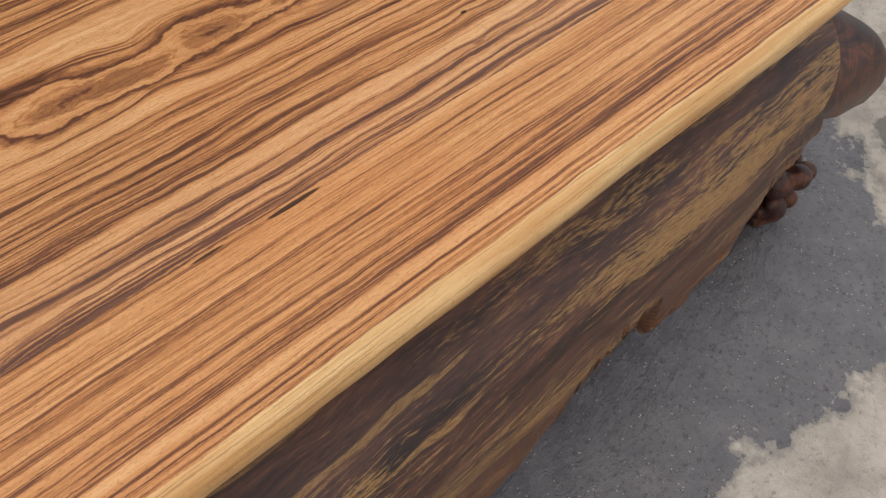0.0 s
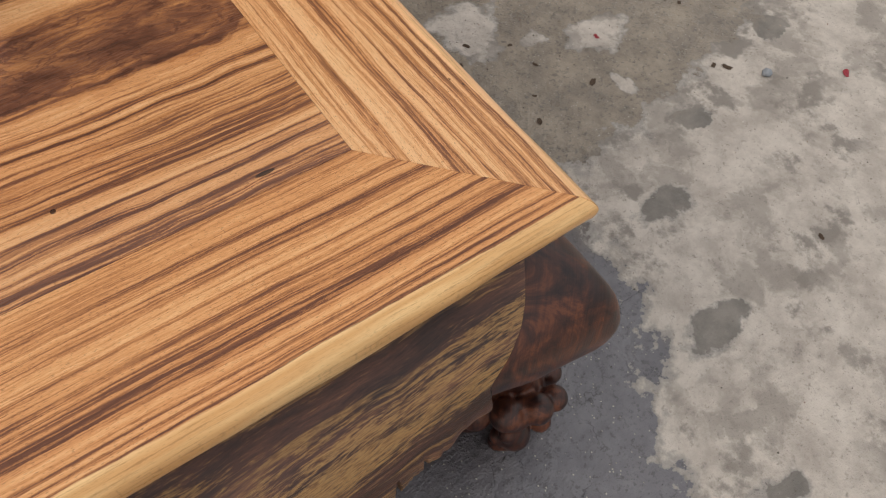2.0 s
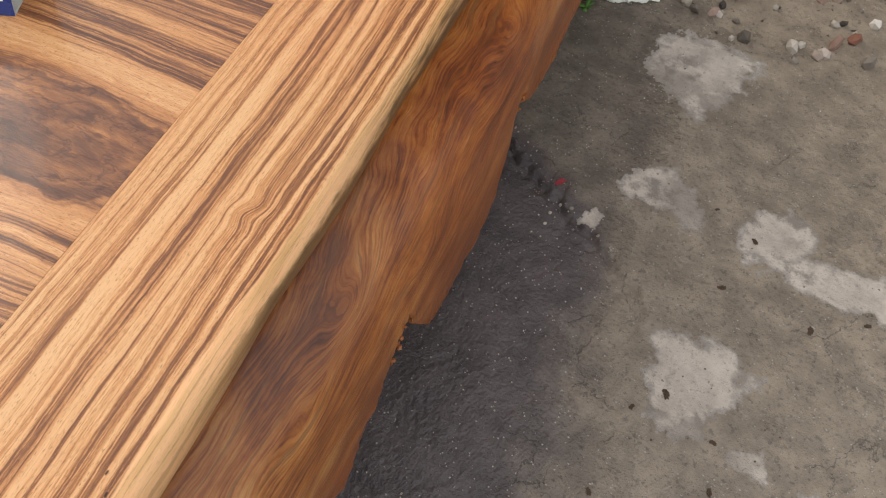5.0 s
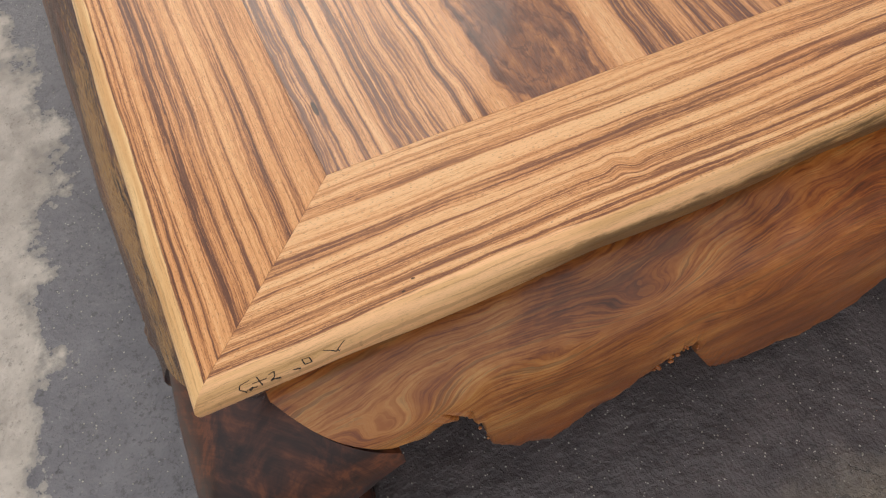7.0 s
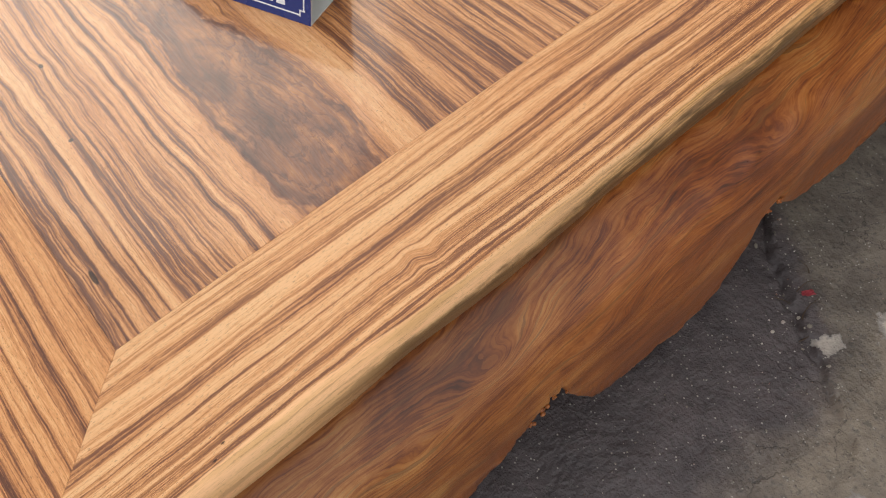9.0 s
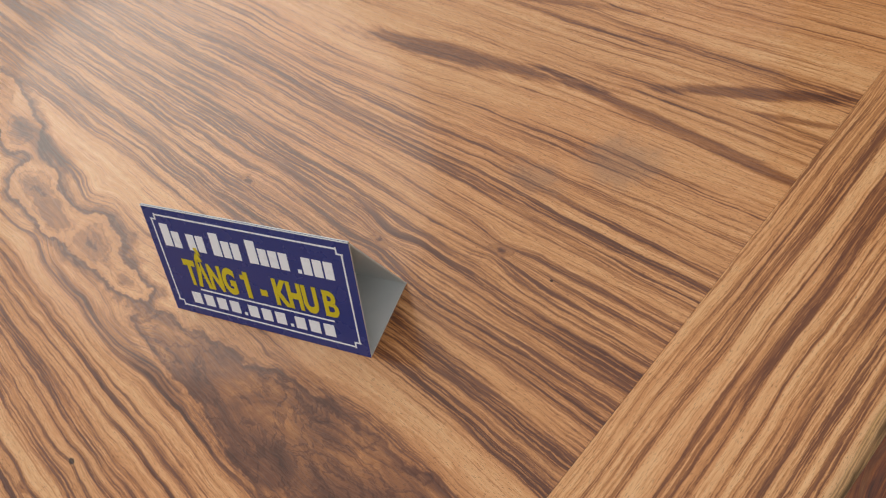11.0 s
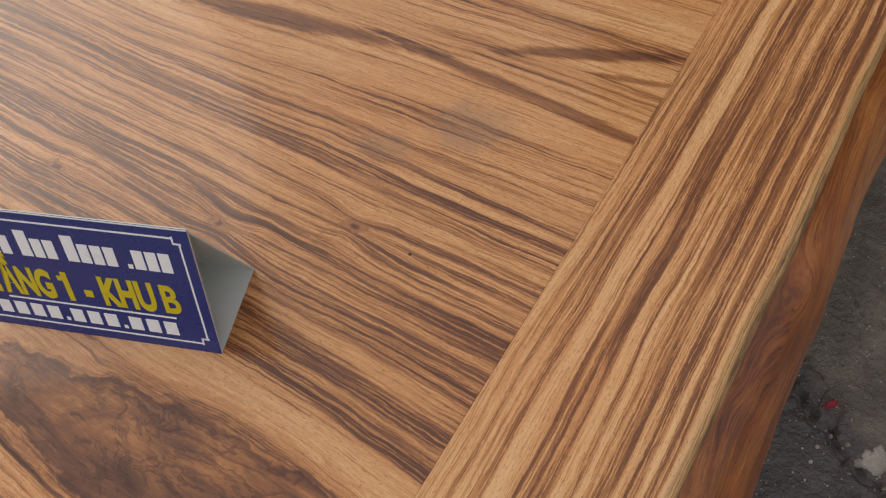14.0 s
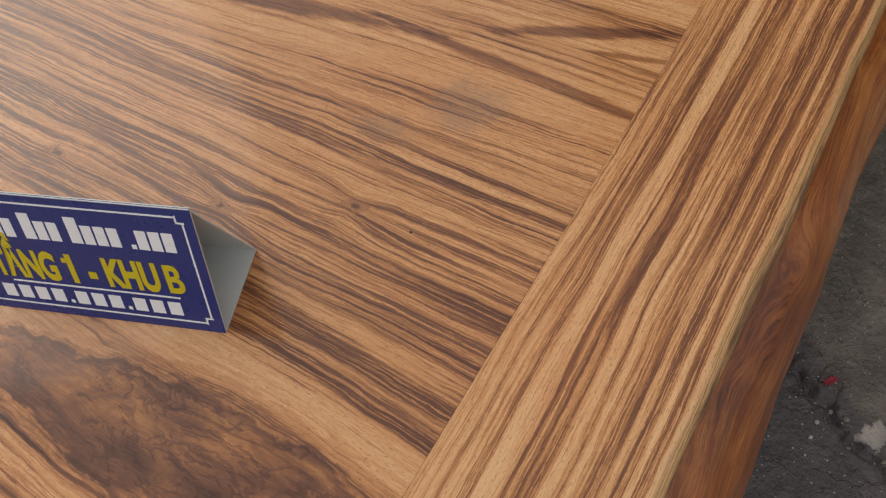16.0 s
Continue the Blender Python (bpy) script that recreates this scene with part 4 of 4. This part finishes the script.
# ---------------------------------------------------------------- tent sign on the panel
def tent_sign():
    w, d, h, t, ridge = 0.240, 0.084, 0.117, 0.0014, 0.048
    sign = tagged(new("tent_sign"), "small blue tent sign with white and yellow lettering on the panel", "sign")
    sign.matrix_world = pose(-0.581, 0.415, TOP + 0.0004, 0, 0, 21.0)

    def plate(name, p, q, label=""):
        (y0, z0), (y1, z1) = p, q
        ln = math.hypot(y1 - y0, z1 - z0)
        ny, nz = -(z1 - z0) / ln * t, (y1 - y0) / ln * t
        rows = [[(x, y0, z0), (x, y1, z1), (x, y1 + ny, z1 + nz), (x, y0 + ny, z0 + nz)] for x in (0, w)]
        return part(name, sheet(rows, closed=True, caps=True), M_STEEL, sign, label)

    plate("base_plate", (t * 1.3, 0), (d - t * 1.3, 0), "bare grey sheet metal")
    plate("back_plate", (d, 0), (ridge, h))
    front = plate("front_plate", (ridge, h), (0, 0), "blue printed face")
    L = math.hypot(ridge, h)
    face = Matrix.Rotation(math.atan2(h, ridge), 4, "X")

    def bars(name, boxes, z, material, label=""):
        """Flat bars (x0, y0, x1, y1) joined into one print layer."""
        bm = bmesh.new()
        for x0, y0, x1, y1 in boxes:
            bmesh.ops.create_cube(bm, size=1, matrix=face @ Matrix.LocRotScale(((x0 + x1) / 2, (y0 + y1) / 2, z), None, (x1 - x0, y1 - y0, 0.0003)))
        return part(name, bm, material, front, label)

    bars("blue_face", [(0, 0, w, L)], 0.0002, M_BLUE)
    m, b, n = 0.0085, 0.0016, 0.006
    bars("frame_line", [(m + n, m, w - m - n, m + b), (m + n, L - m - b, w - m - n, L - m), (m, m + n, m + b, L - m - n), (w - m - b, m + n, w - m, L - m - n)]
         + [(cx - 0.0008 - n / 2, cy - 0.0008, cx + 0.0008 + n / 2, cy + 0.0008) for cx in (m + n / 2, w - m - n / 2) for cy in (m + n, L - m - n)]
         + [(cx - 0.0008, cy - 0.0008 - n / 2, cx + 0.0008, cy + 0.0008 + n / 2) for cx in (m + n, w - m - n) for cy in (m + n / 2, L - m - n / 2)], 0.0005, M_WHITE)
    # shop name: plain white bars, one for each letter
    x = 0.017
    for word, capital in ((2, True), (2, False), (3, True), (4, True), (4, False)):
        for i in range(word):
            tall = 0.0255 if i == 0 and capital else 0.0185
            lw = 0.0107 if i == 0 and capital else 0.0097
            if word == 4 and i == 0 and not capital:
                tall = lw = 0.0042
            bars("letter_bar", [(x, 0.0825, x + lw, 0.0825 + tall)], 0.0005, M_WHITE)
            x += lw + 0.0021
        x += 0.0072
    # telephone number: plain white bars
    x = 0.030
    for i in range(10):
        bars("number_bar", [(x, 0.0150, x + 0.0120, 0.0290)], 0.0005, M_WHITE)
        x += 0.0166
        if i in (3, 6):
            bars("number_bar", [(x, 0.0150, x + 0.0035, 0.0185)], 0.0005, M_WHITE)
            x += 0.0068
    bars("rule", [(0.045, 0.0335, 0.207, 0.0352)], 0.0005, M_WHITE)
    def lettering(words, x0, x1, base, cap, bold):
        """One word of condensed bold capitals between x0 and x1 on the base line."""
        text = bpy.data.curves.new("lettering", "FONT")
        text.body, text.size, text.extrude, text.offset = words, 0.036, 0.00015, bold
        tmp = new("lettering", text)
        bpy.context.view_layer.update()
        mesh = bpy.data.meshes.new_from_object(tmp.evaluated_get(bpy.context.evaluated_depsgraph_get()))
        bpy.data.objects.remove(tmp)
        xs = [v.co.x for v in mesh.vertices]
        lo, hi = min(xs), max(xs)
        mesh.transform(face @ Matrix.Translation((x0, base, 0.0006)) @ Matrix.Diagonal(((x1 - x0) / (hi - lo), cap / 0.0262, 1, 1)) @ Matrix.Translation((-lo, 0, 0)))
        mesh.materials.clear()
        mesh.materials.append(M_YELLOW)
        ob = new("lettering", mesh)
        ob.parent = front
        return tagged(ob, "yellow capital letters reading " + words)

    base, cap = 0.0405, 0.0290
    for words, x0, x1 in (("T\u1ea6NG", 0.032, 0.097), ("1", 0.1085, 0.1140), ("-", 0.126, 0.134), ("KHU", 0.143, 0.193), ("B", 0.1995, 0.2150)):
        lettering(words, x0, x1, base, cap, 0.0010 if words == "B" else 0.0016)
    bars("numeral_flag", [(0.1040, base + 0.0195, 0.1090, base + 0.0245)], 0.0006, M_YELLOW)
    return sign


tent_sign()


# ---------------------------------------------------------------- litter on the ground
def floor_z(x, y):
    return relief(x, y)


def grit_material():
    k = Nodes("mixed_grit")
    n = k.tree.nodes.new("ShaderNodeNewGeometry").outputs["Random Per Island"]
    k.set("Base Color", k.ramp(n, [(0.0, hexrgb("3c3733")), (0.3, hexrgb("6d655c")), (0.55, hexrgb("8c8479")), (0.75, hexrgb("b8b1a6")), (0.9, hexrgb("7a4d3a")), (1.0, hexrgb("d6d2ca"))]))
    k.set("Roughness", 0.8)
    return k.mat


M_GRIT = grit_material()


def grit(name, label, count, place, size, seed):
    rng = random.Random(seed)
    verts, faces = [], []
    unit = bmesh.new()
    bmesh.ops.create_icosphere(unit, subdivisions=1, radius=1)
    base = [v.co.copy() for v in unit.verts]
    tris = [[v.index for v in f.verts] for f in unit.faces]
    unit.free()
    for _ in range(count):
        x, y = place(rng)
        r = size(rng)
        turn = Euler((rng.uniform(0, 6), rng.uniform(0, 6), rng.uniform(0, 6))).to_matrix()
        sc = Vector((r, r * rng.uniform(0.55, 1), r * rng.uniform(0.4, 0.8)))
        o = len(verts)
        z = floor_z(x, y) + r * 0.25
        for c in base:
            q = turn @ Vector((c.x * sc.x, c.y * sc.y, c.z * sc.z)) * rng.uniform(0.8, 1.15)
            verts.append((x + q.x, y + q.y, z + q.z))
        faces += [[o + i for i in t] for t in tris]
    mesh = bpy.data.meshes.new(name)
    mesh.from_pydata(verts, [], faces)
    mesh.materials.append(M_GRIT)
    return tagged(new(name, mesh), label, "gravel", kind="stuff")


def anywhere(rng):
    while True:
        x, y = rng.uniform(-0.1, 1.7), rng.uniform(-0.4, 1.9)
        if (x > 0.1 or y > 1.6) and rng.random() < (1.0 if y > 0.45 else 0.22):
            return x, y


def by_crack(rng):
    t = rng.random()
    return 0.03 + 0.23 * t + rng.gauss(-0.01, 0.025), 1.06 - 0.2 * t + rng.gauss(-0.01, 0.025)


grit("grit", "fine pale and dark grit lying on the concrete", 4200, anywhere, lambda r: 0.0007 + 0.0016 * r.random() ** 3, 3)
grit("crumbs", "broken concrete crumbs along the crack", 70, by_crack, lambda r: 0.0010 + 0.004 * r.random() ** 3, 4)
grit("rubble", "loose rubble and stones past the end of the platform", 420, lambda r: (r.uniform(-0.35, 0.75), 1.5 + 0.9 * r.random() ** 1.2 + r.uniform(-0.03, 0.03)), lambda r: 0.003 + 0.022 * r.random() ** 3, 5)

M_RED = plain("red_paper", hexrgb("93303a"), 0.7, vary=0.3, scale=300)
M_LEAFY = plain("green_leaf", hexrgb("4d7a2c"), 0.5)
M_TWINE = plain("white_plastic", hexrgb("dcdcd8"), 0.45)
M_PEBBLE = plain("grey_stone", hexrgb("8b8f94"), 0.6, scale=120, vary=0.3)
M_TWIG = plain("dry_leaf", hexrgb("4a3a2c"), 0.8)


def scrap(x, y, size, turn, material, name, label, category, seed):
    """A crumpled flake."""
    rng, bm = random.Random(seed), bmesh.new()
    n = 5
    grid = [[bm.verts.new(((i / n - 0.5) * size * (1 + 0.4 * rng.random()), (j / n - 0.5) * size * 0.55 * (1 + 0.5 * rng.random()), rng.uniform(0.0, 0.14) * size)) for i in range(n + 1)] for j in range(n + 1)]
    for j in range(n):
        for i in range(n):
            if 0 < i < n - 1 or 0 < j < n - 1 or rng.random() < 0.5:
                bm.faces.new((grid[j][i], grid[j][i + 1], grid[j + 1][i + 1], grid[j + 1][i]))
    bmesh.ops.delete(bm, geom=[v for v in bm.verts if not v.link_faces], context="VERTS")
    bmesh.ops.solidify(bm, geom=bm.faces[:], thickness=0.0004)
    ob = part(name, bm, material)
    ob.matrix_world = pose(x, y, floor_z(x, y) + 0.0006, 0, 0, turn)
    return tagged(ob, label, category)


for i, (x, y, size, turn) in enumerate(((0.78, 0.90, 0.016, 20), (1.09, 0.56, 0.016, -10), (0.69, 0.54, 0.011, 80), (1.09, 0.17, 0.018, 40), (0.155, 0.965, 0.016, 60), (0.10, 1.72, 0.028, 10), (1.02, 0.62, 0.012, 5))):
    tagged(scrap(x, y, size, turn, M_RED, "paper_scrap", "small crumpled red paper scrap on the concrete", "paper scrap", i), group="red scraps on the floor")
for i, (x, y, size, turn) in enumerate(((0.59, 0.44, 0.016, 20), (0.87, 0.32, 0.018, 110), (0.85, 0.34, 0.012, 30), (0.69, -0.08, 0.012, 70), (1.25, 0.47, 0.016, 15))):
    tagged(scrap(x, y, size, turn, M_TWIG, "dry_leaf", "tiny dry brown leaf bit on the concrete", "leaf", 20 + i), group="dry leaf bits")
rng = random.Random(31)
for i in range(22):
    x, y = rng.uniform(0.35, 1.15), rng.uniform(0.40, 1.05)
    tagged(scrap(x, y, rng.uniform(0.006, 0.014), rng.uniform(0, 180), M_TWIG, "dry_leaf", "tiny dry brown leaf bit on the concrete", "leaf", 60 + i), group="dry leaf bits")
rng, bm = random.Random(2), bmesh.new()
bmesh.ops.create_icosphere(bm, subdivisions=3, radius=0.011, matrix=Matrix.Diagonal((1.2, 0.9, 0.75, 1)))
for v in bm.verts:
    v.co *= 1 + 0.25 * noise.noise(v.co * 120)
ob = part("pebble", bm, M_PEBBLE, smooth=True)
ob.matrix_world = pose(0.93, 0.26, floor_z(0.93, 0.26) + 0.006)
tagged(ob, "single grey pebble on the pale dry concrete", "pebble")


def twine(points, seed):
    """A frayed white strip lying on the ground."""
    rng = random.Random(seed)
    rows = []
    for t in np.linspace(0, len(points) - 1, 40):
        i = min(int(t), len(points) - 2)
        f = t - i
        x = points[i][0] * (1 - f) + points[i + 1][0] * f + rng.uniform(-0.004, 0.004)
        y = points[i][1] * (1 - f) + points[i + 1][1] * f + rng.uniform(-0.004, 0.004)
        w = rng.uniform(0.002, 0.008)
        z = floor_z(x, y) + 0.002 + rng.uniform(0, 0.004)
        rows.append([(x - w, y + w * 0.7, z), (x, y, z + 0.003), (x + w, y - w * 0.7, z), (x, y, z - 0.0015)])
    return tagged(part("plastic_strip", sheet(rows, closed=True, caps=True), M_TWINE), "frayed white plastic strip on the muddy concrete", "plastic strip", group="white strips")


twine([(0.05, 1.50), (0.10, 1.50), (0.15, 1.54), (0.20, 1.56), (0.27, 1.66)], 1)
twine([(0.09, 1.47), (0.14, 1.49), (0.22, 1.55), (0.30, 1.60)], 2)
twine([(0.03, 1.455), (0.09, 1.50), (0.13, 1.52)], 3)


def twig(x, y, turn, length, seed):
    """A thin crooked dead stem lying by the broken edge."""
    rng, rows = random.Random(seed), []
    for i in range(13):
        f = i / 12
        r = 0.0011 * (1 - 0.6 * f)
        px, py = length * (f - 0.5), 0.16 * length * math.sin(3.0 * f + seed) + rng.uniform(-0.0006, 0.0006)
        pz = 0.0016 + 0.10 * length * math.sin(math.pi * f)
        rows.append([(px, py + r * math.cos(t), pz + r * math.sin(t)) for t in (0, 1.26, 2.51, 3.77, 5.03)])
    ob = part("twig", sheet(rows, closed=True, caps=True), M_TWIG, smooth=True)
    ob.matrix_world = pose(x, y, floor_z(x, y) + 0.0004, 0, 0, turn)
    return tagged(ob, "thin crooked dry brown twig on the broken concrete", "twig", group="dry twigs")


for i, (x, y, turn, length) in enumerate(((0.150, 0.975, 70, 0.045), (0.175, 0.945, 110, 0.050), (0.140, 0.935, 40, 0.035), (0.195, 0.905, 95, 0.030), (0.120, 1.000, 150, 0.030))):
    twig(x, y, turn, length, i)


def weed(x, y, leaves, size, seed):
    rng = random.Random(seed)
    plant = tagged(new("weed"), "small green weed growing beside the platform", "weed", group="weeds")
    plant.location = (x, y, floor_z(x, y))
    for i in range(leaves):
        az, up = rng.uniform(0, 6.28), rng.uniform(0.2, 1.1)
        ln, wd = size * rng.uniform(0.6, 1.1), size * rng.uniform(0.16, 0.3)
        rows = []
        for j in range(7):
            f = j / 6
            r = ln * f
            h = ln * (up * f - 0.6 * f * f)
            w = wd * math.sin(math.pi * min(1, f * 0.96 + 0.02)) ** 0.8
            cx, cy = r * math.cos(az), r * math.sin(az)
            dx, dy = -math.sin(az) * w, math.cos(az) * w
            rows.append([(cx - dx, cy - dy, h + 0.002), (cx, cy, h - 0.12 * w + 0.002), (cx + dx, cy + dy, h + 0.002)])
        bm = sheet(rows)
        bmesh.ops.solidify(bm, geom=bm.faces[:], thickness=0.0003)
        part("leaf", bm, M_LEAFY, plant, smooth=True)
    return plant


weed(0.06, 1.43, 5, 0.022, 1)
weed(0.28, 1.86, 14, 0.07, 2)
weed(0.36, 1.95, 14, 0.08, 3)
weed(0.20, 1.80, 8, 0.04, 4)

# beaded burr along the torn notches of the amber apron
rng = random.Random(12)
amber = max((o for o in bed.children if o.name.startswith("apron")), key=lambda o: min(v.co.x for v in o.data.vertices))
for y0, y1 in ((0.425, 0.488), (0.195, 0.222), (0.845, 0.90)):
    bm = bmesh.new()
    for _ in range(int((y1 - y0) * 320)):
        y = rng.uniform(y0, y1)
        z = low_edge("east", y) + rng.uniform(-0.008, 0.012)
        r = rng.uniform(0.0012, 0.0034)
        bmesh.ops.create_icosphere(bm, subdivisions=2, radius=r, matrix=Matrix.LocRotScale((apron_point(y, z, reach_at("east", y)) - rng.uniform(0.0, 0.008), y, z), None, (1, 1.2, 0.9)))
    part("burr", bm, M_APRON_B, amber, "small beaded burr on the torn edge", smooth=True)

# pencilled workshop mark on the board's edge, as plain strokes
M_INK = plain("black_ink", hexrgb("1c1512"), 0.6)
marks = max((o for o in bed.children if o.name.startswith("border_board")), key=lambda o: min(v.co.x for v in o.data.vertices))
edge = BVHTree.FromPolygons([v.co.copy() for v in marks.data.vertices], [tuple(p.vertices) for p in marks.data.polygons])


def on_lip(p):
    """The point of the rounded lip under p, whose z runs from 0.486 at the rim upwards."""
    for i in range(12):
        spot = edge.ray_cast(Vector((0.0135 - 0.32 * (p.z - 0.486) - 0.001 * i, p.y, 0.7)), Vector((0, 0, -1)))[0]
        if spot and spot.z > TOP - 0.022:
            return spot + Vector((0.0002, 0, 0.0003))
    return Vector((0, p.y, TOP + 0.0003))


bm = bmesh.new()
for stroke in (((0.026, 0.505), (0.018, 0.503), (0.016, 0.496), (0.022, 0.490), (0.030, 0.493)), ((0.032, 0.506), (0.034, 0.487)), ((0.027, 0.498), (0.039, 0.497)), ((0.041, 0.501), (0.046, 0.503), (0.045, 0.496), (0.041, 0.490), (0.049, 0.489)),
               ((0.069, 0.503), (0.075, 0.502), (0.076, 0.495), (0.070, 0.495), (0.069, 0.503)), ((0.060, 0.491), (0.066, 0.490)), ((0.087, 0.504), (0.097, 0.496), (0.100, 0.487)), ((0.106, 0.506), (0.097, 0.496))):
    for p, q in zip(stroke, stroke[1:]):
        run = Vector((0, q[0] - p[0], q[1] - p[1]))
        off = Vector((0, -run.z, run.y)).normalized() * 0.0005
        quad = []
        for f in (0.0, 0.25, 0.5, 0.75, 1.0):
            at = Vector((0, p[0], p[1])) + run * f
            quad.append([on_lip(at + w) for w in (off, -off)])
        rows = [[bm.verts.new(v) for v in pair] for pair in quad]
        for r0, r1 in zip(rows, rows[1:]):
            bm.faces.new((r0[0], r0[1], r1[1], r1[0]))
part("ink_strokes", bm, M_INK, marks, "thin black pen strokes")
